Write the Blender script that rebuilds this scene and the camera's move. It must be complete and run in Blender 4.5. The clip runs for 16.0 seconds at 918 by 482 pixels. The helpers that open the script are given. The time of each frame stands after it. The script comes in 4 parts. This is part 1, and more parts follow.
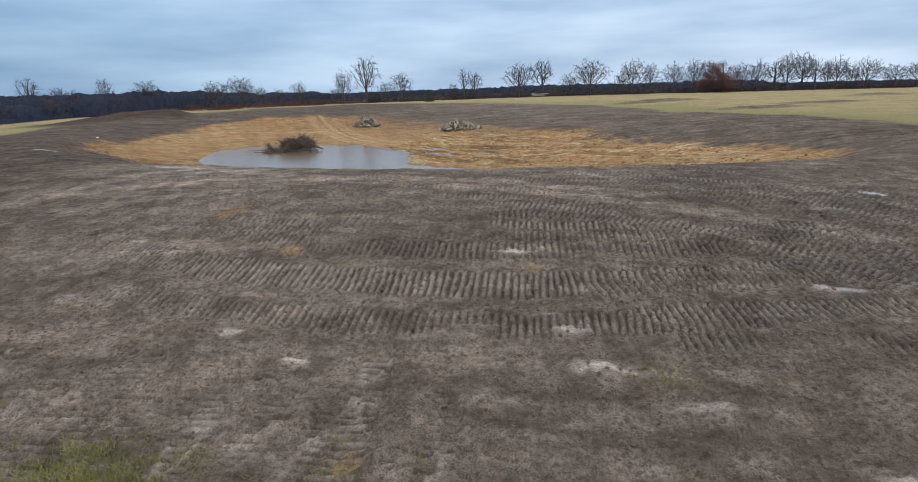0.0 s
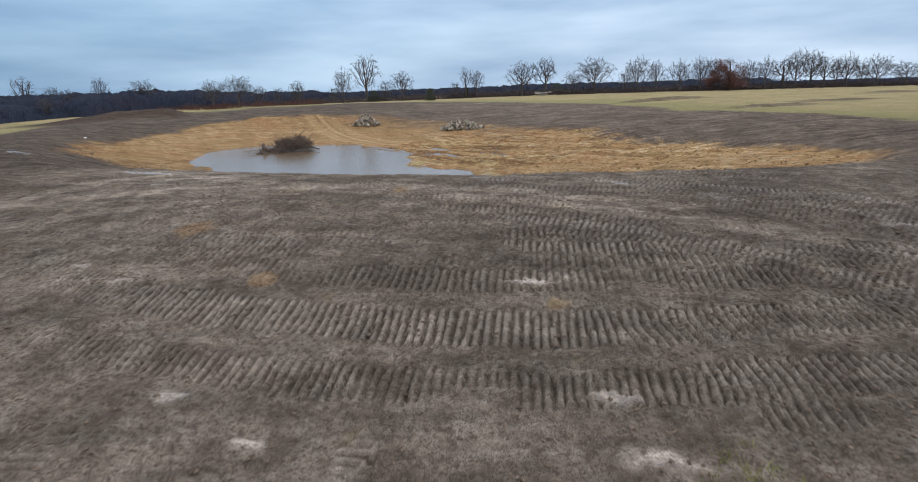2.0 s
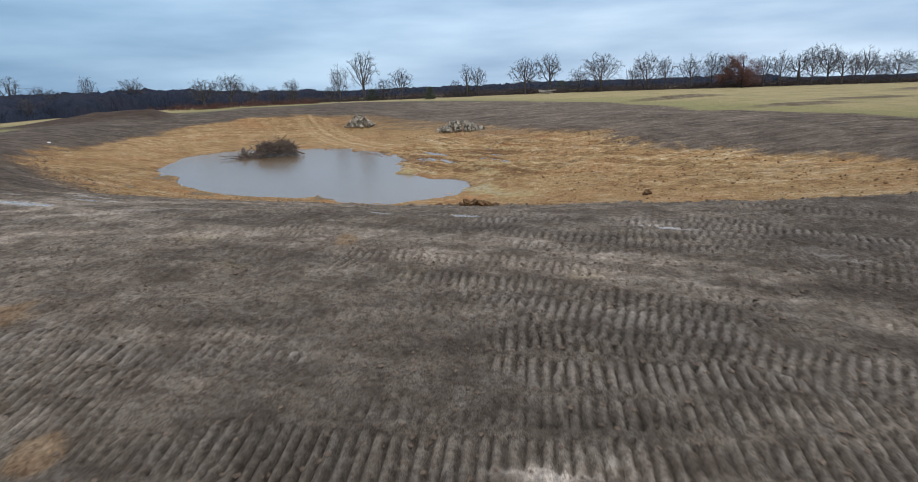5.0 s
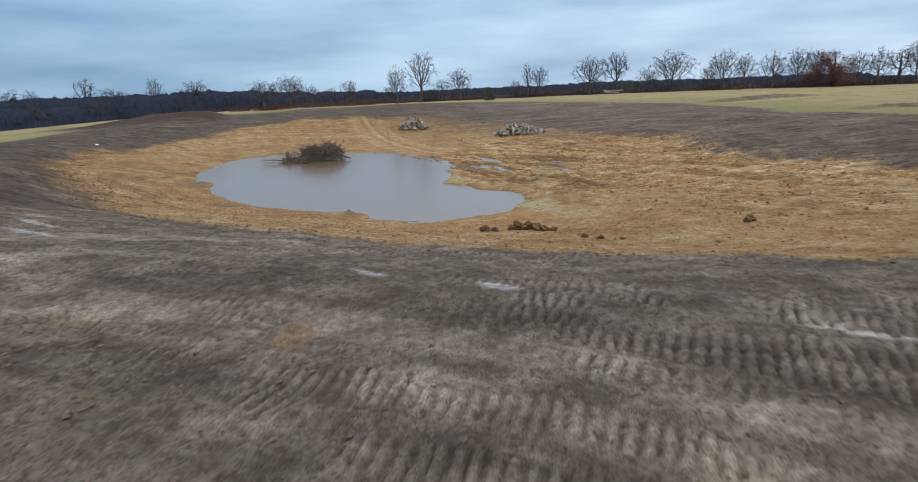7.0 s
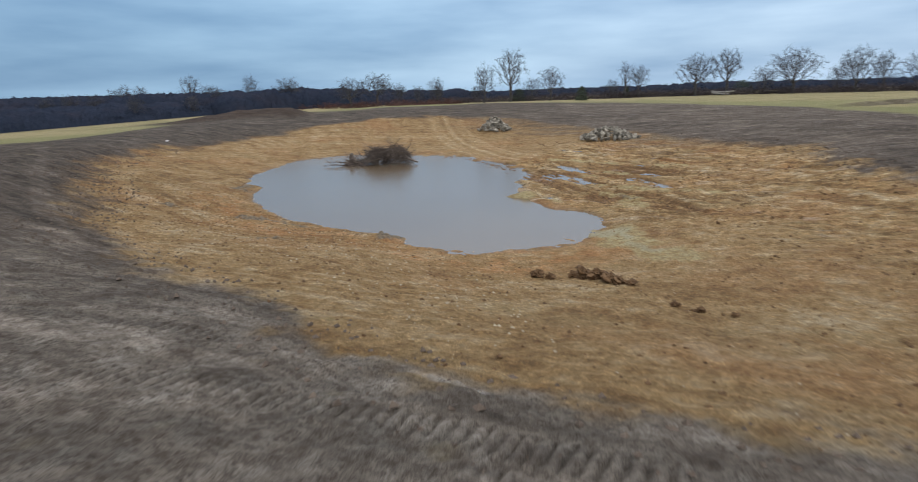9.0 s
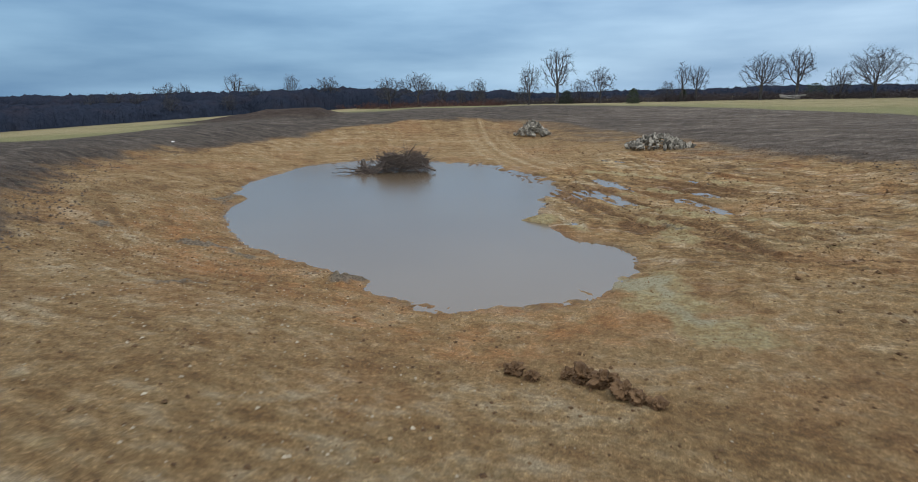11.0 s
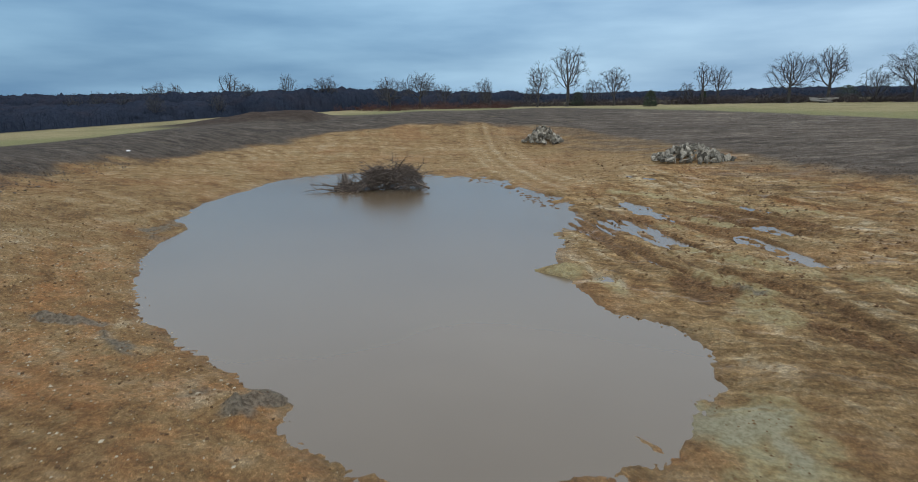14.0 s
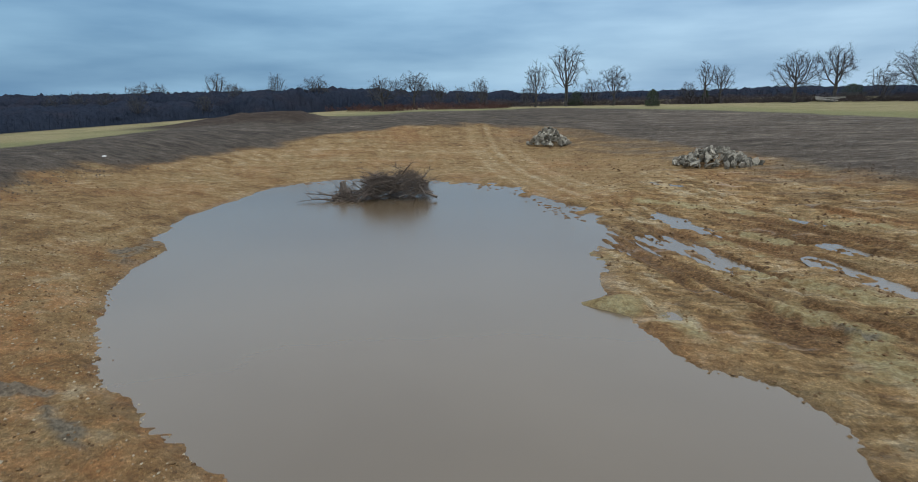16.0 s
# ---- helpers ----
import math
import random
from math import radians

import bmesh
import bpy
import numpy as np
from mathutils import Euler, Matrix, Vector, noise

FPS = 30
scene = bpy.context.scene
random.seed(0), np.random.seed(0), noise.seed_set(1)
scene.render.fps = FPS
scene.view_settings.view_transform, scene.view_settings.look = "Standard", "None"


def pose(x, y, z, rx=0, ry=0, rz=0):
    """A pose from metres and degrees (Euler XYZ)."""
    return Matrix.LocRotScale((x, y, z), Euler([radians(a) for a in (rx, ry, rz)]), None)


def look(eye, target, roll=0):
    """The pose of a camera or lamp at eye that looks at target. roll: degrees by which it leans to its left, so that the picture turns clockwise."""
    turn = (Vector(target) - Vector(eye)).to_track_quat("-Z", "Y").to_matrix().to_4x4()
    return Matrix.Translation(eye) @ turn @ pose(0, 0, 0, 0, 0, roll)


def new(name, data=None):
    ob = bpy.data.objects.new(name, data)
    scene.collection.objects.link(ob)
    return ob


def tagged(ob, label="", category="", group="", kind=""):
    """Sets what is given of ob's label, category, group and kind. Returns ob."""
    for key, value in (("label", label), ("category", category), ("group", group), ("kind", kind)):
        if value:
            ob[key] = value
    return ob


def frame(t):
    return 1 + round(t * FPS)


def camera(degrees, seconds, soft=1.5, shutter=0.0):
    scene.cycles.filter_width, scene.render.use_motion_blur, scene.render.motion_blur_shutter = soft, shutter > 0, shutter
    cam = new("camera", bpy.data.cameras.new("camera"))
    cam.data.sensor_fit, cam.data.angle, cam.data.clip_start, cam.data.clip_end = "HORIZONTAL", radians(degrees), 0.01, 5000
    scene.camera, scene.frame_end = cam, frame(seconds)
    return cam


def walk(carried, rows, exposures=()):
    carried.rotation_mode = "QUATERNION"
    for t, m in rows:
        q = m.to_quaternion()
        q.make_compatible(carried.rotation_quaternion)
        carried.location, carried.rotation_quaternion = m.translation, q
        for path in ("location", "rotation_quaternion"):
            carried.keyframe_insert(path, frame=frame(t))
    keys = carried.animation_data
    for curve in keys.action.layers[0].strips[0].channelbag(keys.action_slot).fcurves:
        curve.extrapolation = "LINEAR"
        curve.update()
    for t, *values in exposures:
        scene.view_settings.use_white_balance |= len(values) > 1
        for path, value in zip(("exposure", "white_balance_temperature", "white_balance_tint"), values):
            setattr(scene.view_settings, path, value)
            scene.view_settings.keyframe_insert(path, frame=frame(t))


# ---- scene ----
cam = camera(77.0, 16.0, soft=0.8, shutter=0.5)
PATH = [
    (0, (-1.011, 2.64, 5.935), (-1.249, 4.563, 5.439), -1.2),
    (0.5, (-1.145, 3.029, 5.903), (-1.385, 4.952, 5.407), -1.2),
    (1, (-1.257, 3.571, 5.867), (-1.497, 5.493, 5.37), -1.3),
    (1.5, (-1.346, 4.289, 5.843), (-1.588, 6.211, 5.345), -1.3),
    (2, (-1.383, 5.114, 5.847), (-1.626, 7.035, 5.348), -1.3),
    (2.5, (-1.362, 5.972, 5.861), (-1.614, 7.893, 5.362), -1.3),
    (3, (-1.297, 6.784, 5.891), (-1.557, 8.703, 5.391), -1.4),
    (3.5, (-1.254, 7.601, 5.942), (-1.516, 9.519, 5.441), -1.5),
    (4, (-1.269, 8.423, 5.966), (-1.526, 10.342, 5.464), -1.5),
    (4.2, (-1.296, 8.771, 5.982), (-1.547, 10.69, 5.476), -1.5),
    (6.3, (-1.684, 13.861, 5.829), (-2.017, 15.768, 5.33), -1.9),
    (6.5, (-1.697, 14.264, 5.83), (-2.063, 16.166, 5.332), -1.9),
    (7, (-1.701, 15.485, 5.844), (-2.156, 17.368, 5.347), -1.7),
    (7.5, (-1.688, 16.84, 5.819), (-2.172, 18.715, 5.321), -1.7),
    (8, (-1.706, 18.372, 5.819), (-2.251, 20.231, 5.323), -1.6),
    (8.5, (-1.724, 19.937, 5.805), (-2.361, 21.767, 5.31), -1.4),
    (9, (-1.759, 21.509, 5.772), (-2.507, 23.297, 5.28), -1.1),
    (9.2, (-1.78, 22.167, 5.765), (-2.586, 23.931, 5.274), -1.0),
    (11.3, (-2.272, 28.711, 5.67), (-3.175, 30.428, 5.185), -0.5),
    (11.5, (-2.404, 29.194, 5.682), (-3.309, 30.911, 5.197), -0.5),
    (12, (-2.841, 30.545, 5.729), (-3.75, 32.259, 5.244), -0.5),
    (12.5, (-3.367, 31.817, 5.775), (-4.276, 33.532, 5.29), -0.4),
    (13, (-3.929, 32.962, 5.805), (-4.846, 34.672, 5.321), -0.3),
    (13.5, (-4.493, 33.897, 5.823), (-5.41, 35.607, 5.341), -0.3),
    (14, (-5.038, 34.678, 5.886), (-5.958, 36.386, 5.402), -0.3),
    (14.5, (-5.612, 35.329, 5.89), (-6.534, 37.035, 5.404), -0.4),
    (15, (-6.287, 35.897, 5.874), (-7.202, 37.608, 5.388), -0.4),
    (15.5, (-7.024, 36.518, 5.887), (-7.926, 38.236, 5.402), -0.3),
    (16, (-7.765, 37.129, 5.893), (-8.654, 38.854, 5.408), -0.4),
]
EXPOSURES = ((0, 0.30, 6720, 15), (4, 0.30, 6660, 13), (9, 0.23, 6500, 11), (11.5, 0.06, 6250, 8), (16, 0.02, 6200, 5))
walk(cam, [(t, look(eye, target, roll)) for t, eye, target, roll in PATH], EXPOSURES)


# ---- world, sun ----
world = bpy.data.worlds.new("overcast_sky")
scene.world = world
world.use_nodes = True
wn, wl = world.node_tree.nodes, world.node_tree.links
wn.clear()
w_out = wn.new("ShaderNodeOutputWorld")
w_bg = wn.new("ShaderNodeBackground")
w_sky = wn.new("ShaderNodeTexSky")
w_sky.sky_type = "NISHITA"
w_sky.sun_disc = False
w_sky.sun_elevation = radians(26)
w_sky.sun_rotation = radians(150)
w_sky.air_density, w_sky.dust_density, w_sky.ozone_density = 1.0, 2.0, 2.0
w_skyscale = wn.new("ShaderNodeVectorMath")
w_skyscale.operation = "SCALE"
w_skyscale.inputs[3].default_value = 0.10
wl.new(w_sky.outputs[0], w_skyscale.inputs[0])
# the cloud deck: long flat streaks, wrapped round the whole sky
w_tc = wn.new("ShaderNodeTexCoord")
w_map = wn.new("ShaderNodeMapping")
w_map.inputs["Scale"].default_value = (1.6, 1.6, 9.0)
w_n1 = wn.new("ShaderNodeTexNoise")
w_n1.inputs["Scale"].default_value = 1.7
w_n1.inputs["Detail"].default_value = 5
w_n1.inputs["Roughness"].default_value = 0.5
w_ramp = wn.new("ShaderNodeValToRGB")
w_ramp.color_ramp.elements[0].position = 0.30
w_ramp.color_ramp.elements[0].color = (0.195, 0.330, 0.500, 1)
w_ramp.color_ramp.elements[1].position = 0.72
w_ramp.color_ramp.elements[1].color = (0.43, 0.605, 0.765, 1)
wl.new(w_tc.outputs["Generated"], w_map.inputs[0])
wl.new(w_map.outputs[0], w_n1.inputs["Vector"])
wl.new(w_n1.outputs[0], w_ramp.inputs[0])
w_sep = wn.new("ShaderNodeSeparateXYZ")
wl.new(w_tc.outputs["Generated"], w_sep.inputs[0])


def sky_range(value, a, b, lo, hi):
    t = wn.new("ShaderNodeMapRange")
    t.interpolation_type = "SMOOTHSTEP"
    for k, v in zip((1, 2, 3, 4), (a, b, lo, hi)):
        t.inputs[k].default_value = v
    wl.new(value, t.inputs[0])
    return t.outputs[0]


# brighter towards the veiled sun in the east and towards the zenith
w_dot = wn.new("ShaderNodeVectorMath")
w_dot.operation = "DOT_PRODUCT"
w_dot.inputs[1].default_value = (0.87, 0.5, 0.0)
wl.new(w_tc.outputs["Generated"], w_dot.inputs[0])
w_east = sky_range(w_dot.outputs["Value"], -0.5, 0.9, 0.83, 1.28)
w_hue = sky_range(w_dot.outputs["Value"], -0.4, 0.8, 0.0, 1.0)
w_tint = wn.new("ShaderNodeMix")
w_tint.data_type = "RGBA"
w_tint.inputs[6].default_value, w_tint.inputs[7].default_value = (0.90, 1.0, 1.08, 1), (1.10, 1.01, 0.98, 1)
wl.new(w_hue, w_tint.inputs[0])
w_zen = sky_range(w_sep.outputs[2], 0.14, 0.42, 0.0, 1.0)
w_mix = wn.new("ShaderNodeMix")
w_mix.data_type = "RGBA"
w_mix.inputs[0].default_value = 0.88
wl.new(w_skyscale.outputs[0], w_mix.inputs[6])
wl.new(w_ramp.outputs[0], w_mix.inputs[7])
w_scale = wn.new("ShaderNodeVectorMath")
w_scale.operation = "SCALE"
w_mul = wn.new("ShaderNodeVectorMath")
w_mul.operation = "MULTIPLY"
wl.new(w_mix.outputs[2], w_mul.inputs[0])
wl.new(w_tint.outputs[2], w_mul.inputs[1])
wl.new(w_mul.outputs[0], w_scale.inputs[0])
wl.new(w_east, w_scale.inputs[3])
w_top = wn.new("ShaderNodeMix")
w_top.data_type = "RGBA"
w_top.inputs[7].default_value = (1.02, 1.09, 1.20, 1)
wl.new(w_zen, w_top.inputs[0])
wl.new(w_scale.outputs[0], w_top.inputs[6])
wl.new(w_top.outputs[2], w_bg.inputs[0])
w_bg.inputs[1].default_value = 1.0
wl.new(w_bg.outputs[0], w_out.inputs[0])

sun = new("sun", bpy.data.lights.new("sun", "SUN"))
sun.data.energy, sun.data.angle, sun.data.color = 1.0, radians(30), (1.0, 0.95, 0.88)
sun.matrix_world = look((25, 25, 90), (0, 40, 0))


# ---- small tools ----
def lattice(ix, iy, seed):
    h = (ix * 374761393 + iy * 668265263 + seed * 1442695041) & 0xFFFFFFFF
    h = ((h ^ (h >> 13)) * 1274126177) & 0xFFFFFFFF
    return ((h ^ (h >> 16)) & 0xFFFF) / 65535.0


def vnoise(x, y, seed=0):
    """Smooth value noise of arrays, -1 to 1."""
    xf, yf = np.floor(x), np.floor(y)
    ix, iy = xf.astype(np.int64), yf.astype(np.int64)
    u, v = x - xf, y - yf
    u, v = u * u * (3 - 2 * u), v * v * (3 - 2 * v)
    a = lattice(ix, iy, seed) * (1 - u) + lattice(ix + 1, iy, seed) * u
    b = lattice(ix, iy + 1, seed) * (1 - u) + lattice(ix + 1, iy + 1, seed) * u
    return 2 * (a * (1 - v) + b * v) - 1


def fbm(x, y, octaves=4, seed=0):
    total, size = 0.0, 1.0
    for n in range(octaves):
        total = total + size * vnoise(x * 2**n + 17.3 * n, y * 2**n - 9.1 * n, seed + n)
        size *= 0.5
    return total / 1.9


def smooth(a, b, x):
    s = np.clip((x - a) / (b - a), 0, 1)
    return s * s * (3 - 2 * s)


def ring(values, ang):
    """Smooth periodic curve through values at even angles; ang in radians."""
    n = len(values)
    p = np.asarray(values, float)
    f = (ang % (2 * math.pi)) / (2 * math.pi) * n
    i = np.floor(f).astype(int)
    t = f - i
    p0, p1, p2, p3 = p[(i - 1) % n], p[i % n], p[(i + 1) % n], p[(i + 2) % n]
    m1, m2 = (p2 - p0) * 0.4, (p3 - p1) * 0.4
    return (2 * t**3 - 3 * t**2 + 1) * p1 + (t**3 - 2 * t**2 + t) * m1 + (3 * t**2 - 2 * t**3) * p2 + (t**3 - t**2) * m2


# ---- the lie of the land: pond at z = 0, round CX, CY ----
CX, CY = -19.0, 57.0
SHORE = (6.7, 6.0, 6.9, 8.0, 9.1, 10.6, 12.3, 16.2, 18.9, 20.9, 20.2, 16.9, 14.6, 12.7, 12.1, 11.4, 11.7, 12.3, 13.5, 14.8, 18.5, 18.2, 10.4, 7.5)
CLAY = (25.4, 25.2, 26.3, 26.2, 28.3, 33.2, 39.1, 46.0, 45.0, 39.0, 34.4, 28.5, 25.4, 22.6, 20.8, 19.7, 19.5, 20.6, 23.9, 27.6, 35.1, 40.3, 39.8, 31.0)
CLAY_Z = (1.8, 1.8, 1.7, 1.6, 1.5, 1.6, 1.7, 2.6, 2.8, 2.1, 1.4, 1.6, 1.7, 1.7, 1.8, 1.9, 1.8, 1.6, 1.8, 2.1, 2.7, 2.5, 2.2, 1.9)
BANK = (2.5, 2.5, 2.5, 2.3, 1.4, 1.0, 2.2, 2.6, 2.2, 1.5, 1.3, 1.2, 1.1, 1.1, 1.1, 1.1, 1.1, 1.2, 1.35, 1.2, 1.4, 1.4, 1.4, 2.1)
CREST = (41.0, 40.0, 53.0, 65.0, 62.0, 47.0, 29.5, 25.0, 24.0, 31.5, 38.5, 44.0)
CREST_Z = (3.3, 3.3, 3.6, 4.1, 4.1, 2.8, 2.4, 2.8, 3.0, 3.3, 3.25, 3.0)
TURF = (43, 41, 40.5, 45.5, 53, 58.5, 63.5, 65, 58, 54, 62, 47, 52, 58, 64, 68, 70, 68, 62, 60, 60, 62, 60, 47)


def field(x, y):
    """The old pasture that the dam stands on; it levels out far away."""
    yy = 175 * np.tanh(y / 175.0)
    xx = 140 * np.tanh(x / 140.0) * np.where(x > 0, 0.3, 1.0)
    return 1.1 + 0.0175 * xx + 0.030 * yy + 0.25 * fbm(x / 60.0, y / 60.0, 2, 5) - 1.5 * smooth(175, 320, y)


# dozer passes, one row of shoe prints each: x, y, heading, from, to, bend in degrees per metre, width, gaps; and arcs (radius, from, to) round ARC_X, ARC_Y
ARC_X, ARC_Y = -3.5, 5.0
SHOE, PITCH = 0.56, 0.152
_rows = random.Random(4)
STRAIGHT = [(-2.0, y, 1.5, -_rows.uniform(8, 12), _rows.uniform(8, 11), bend, wide, gaps) for y, bend, wide, gaps in ((12.25, 2.6, 0.8, 0.25), (13.75, 2.6, 1.05, 0.5), (15.3, 2.4, 0.85, 0.35), (16.15, 1.8, 0.5, 0.1), (16.8, 1.2, 0.56, 0.2), (17.5, 0.5, 0.56, 0.1), (18.2, -0.4, 0.5, 0.0))]
STRAIGHT += [(-10.8 + 0.85 * k, 4.0, 88 + _rows.uniform(-5, 5), 0.0, _rows.uniform(5.8, 7.4), 0.0, 0.56, 0.55) for k in range(11)]
STRAIGHT += [(3.0, 14.4, 14, -3, 9, 0.6, 0.7, 0.4), (4.0, 13.3, 10, -3, 9, 0.6, 0.6, 0.2), (4.5, 12.2, 4, -3, 8, 0.5, 0.6, 0.2), (-15, 25.2, 14, 0, 8, -0.8, 0.56, 0.2), (0.5, 22.6, -12, -2, 7, -0.6, 0.7, 0.3), (-9, 21.7, -24, -4, 5, 0.4, 0.6, 0.3)]
ARCS = [(13.1 + 0.66 * k, radians(_rows.uniform(15, 45)), radians(_rows.uniform(110, 160))) for k in range(12)]


# standing water in ruts on the flat beside the pond: x, y, half length, half width, heading, level
RUTS = ((-11.0, 65.8, 3.1, 0.50, -54, 0.08), (-9.4, 60.0, 2.7, 0.80, -43, 0.04), (-4.1, 58.3, 2.3, 0.55, -52, 0.25), (-4.4, 61.9, 1.0, 0.45, -48, 0.27), (-5.4, 66.7, 0.9, 0.25, -40, 0.32), (-12.5, 74.0, 1.0, 0.3, -30, 0.63), (-9.6, 53.0, 0.7, 0.35, -50, 0.05))
# furrows that the machines cut beside them: x, y, half length, half width, heading
_cut = random.Random(12)
FURROWS = [(-10.8 + 0.62 * k + _cut.uniform(-1.2, 1.2), 57.6 + 0.72 * k + _cut.uniform(-0.8, 0.8), _cut.uniform(1.8, 4.2), _cut.uniform(0.12, 0.24), -46 + _cut.uniform(-6, 7)) for k in range(11)]
FURROWS += [(-13.0 + 0.45 * k, 60.2 + 0.42 * k, _cut.uniform(1.4, 2.6), _cut.uniform(0.14, 0.22), -50 + _cut.uniform(-5, 5)) for k in range(7)]
FURROWS += [(_cut.uniform(-8, 6), _cut.uniform(48, 70), _cut.uniform(1.5, 4.0), _cut.uniform(0.08, 0.18), -48 + _cut.uniform(-14, 14)) for k in range(12)]
# dark crumbly patches on the flat: x, y, half length, half width, heading
CRUMBLY = ((-6.3, 52.7, 1.7, 0.9, -40), (-12.6, 60.6, 2.6, 0.7, -46), (-9.6, 57.6, 2.2, 0.5, -46), (-18.5, 68.6, 2.2, 0.9, -25), (-3.0, 50.0, 1.5, 0.5, -40), (-11.0, 62.8, 2.0, 0.35, -48), (-3.4, 63.4, 1.8, 0.3, -45))


# smeared pale wheel lanes over the dam: points along each
LANES = (((-15.3, 25.4), (-12, 22.9), (-7, 21.0), (-3.5, 20.3), (-0.9, 19.7), (1, 19.05), (2.6, 18.7), (6, 17.7), (9, 16.0)), ((-16.5, 19.7), (-14, 20.5), (-11.9, 21.05), (-6.4, 21.6), (-1.5, 20.9), (2.6, 19.6)), ((-15.1, 18.2), (-13, 18.9), (-11, 19.6), (-8, 20.6)), ((-20, 16.6), (-17.2, 19.2), (-15.4, 22.4), (-12.6, 25.0), (-8, 26.2)), ((-49.7, 51.2), (-38.8, 44.6), (-30, 38.6), (-24, 35.0), (-17, 31.2), (-10, 29.6)), ((-60, 80), (-52, 84), (-44, 87.5), (-36, 89)))
# films of water lying in the tracks: x, y, half length, half width, heading
SLICKS = ((5.1, 14.2, 0.75, 0.17, -8), (-0.2, 12.2, 0.5, 0.15, -5), (-6.4, 11.9, 0.35, 0.16, 0), (9.1, 20.8, 0.5, 0.3, -10), (-15.0, 24.2, 1.7, 0.28, -20), (-31.5, 36.0, 4.0, 0.28, -36), (-13.8, 25.3, 1.5, 0.14, -20), (-5.0, 23.3, 0.55, 0.16, -20), (-2.9, 22.9, 0.45, 0.2, -15), (1.2, 22.1, 1.0, 0.10, -8), (-15.3, 26.7, 1.6, 0.16, -25), (-1.3, 15.3, 0.9, 0.1, 0))


def along(x, y, px, py, heading):
    c, s = math.cos(radians(heading)), math.sin(radians(heading))
    return (x - px) * c + (y - py) * s, -(x - px) * s + (y - py) * c


def land(x, y, detail=True):
    """Height, and what covers the ground there: clay, turf, wet, pale, grey, tone, each 0 to 1."""
    dx, dy = x - CX, y - CY
    ang, r = np.arctan2(dy, dx), np.hypot(dx, dy)
    wob = 0.45 * fbm(x / 2.2, y / 2.2, 5, 11)
    torn = smooth(-45, -20, -np.abs(np.degrees(ang) - 88))
    rs = ring(SHORE, ang) + 0.6 * wob + torn * (1.6 * fbm(ang * 18.0, r / 5.0, 3, 13) + 1.7 * fbm(x / 0.8, y / 0.8, 4, 15))
    rc, hc, pw = ring(CLAY, ang), ring(CLAY_Z, ang), ring(BANK, ang)
    rk, hk = ring(CREST, ang), ring(CREST_Z, ang)
    rt = ring(TURF, ang)
    rk = np.maximum(rk, rc + 1.0)
    f = field(x, y)
    s = np.clip((r - rs) / (rc - rs), 0, 1)
    z = np.where(r < rs, -1.1 * (1 - (r / rs) ** 2), hc * s**pw)
    east = smooth(-72, -42, -np.abs(np.degrees(ang) - 22))
    up = np.clip((r - rc) / (rk - rc), 0, 1)
    z = np.where(r > rc, hc + (hk - hc) * (up * (1.6 - 0.6 * up)), z)
    down = smooth(0, 1, (r - rk) / 17.0)
    z = np.where(r > rk, hk * (1 - down) + f * down, z)
    z = z + 0.09 * smooth(0, 1.0, r - rs) * (1 - smooth(0.6, 1.0, s))
    # spoil ridge west of the basin
    u, v = along(x, y, -57.0, 93.0, 196)
    z = z + 1.2 * smooth(-2.0, 1.2, u) * (1 - smooth(8, 26, u)) * np.exp(-((v / 3.0) ** 2)) * (1 + 0.55 * fbm(x / 2.5, y / 2.5, 5, 8))
    ridge = smooth(-3, 0, u) * (1 - smooth(20, 28, u)) * np.exp(-((v / 4.5) ** 4))
    z = z + torn * 0.20 * fbm(x / 0.7, y / 0.7, 4, 17) * np.exp(-(((r - rs) / 2.0) ** 2))
    # spits and lumps at the water's edge
    for px, py, lu, lv, h, hd in ((-11.6, 53.0, 1.5, 0.55, 0.5, 15), (-6.6, 44.2, 0.55, 0.16, 0.14, 150), (-7.1, 47.6, 2.0, 2.4, -0.42, 0), (-13.5, 41.7, 0.9, 0.6, 0.16, 40), (-28.7, 51.1, 1.6, 0.8, 0.3, -55), (-15.4, 59.7, 0.7, 0.25, 0.5, -40)):
        u, v = along(x, y, px, py, hd)
        z = z + h * np.exp(-((u / lu) ** 2) - (v / lv) ** 2) * (1 + 0.5 * wob)
    for px, py, lu, lv, hd, level in RUTS:
        u, v = along(x, y, px, py, hd)
        m = np.exp(-((u / lu) ** 4) - (v / lv) ** 2)
        z = z * (1 - m) + m * (level - 0.05 + 0.26 * fbm(u / 1.5, v / 0.4, 3, 45))
    cut = np.zeros_like(x)
    for px, py, lu, lv, hd in FURROWS:
        i = np.flatnonzero(np.hypot(x - px, y - py) < lu * 1.9 + 1)
        u, v = along(x[i], y[i], px, py, hd)
        v = v + 0.012 * u * u + 0.35 * wob[i]
        m = np.exp(-((u / lu) ** 4))
        q = np.abs(v) / lv
        z[i] += m * (-0.075 * np.exp(-(q**2)) + 0.04 * np.exp(-((q - 1.9) ** 2) / 0.5))
        cut[i] = np.maximum(cut[i], m * np.exp(-(((q - 0.8) / 1.1) ** 2)))
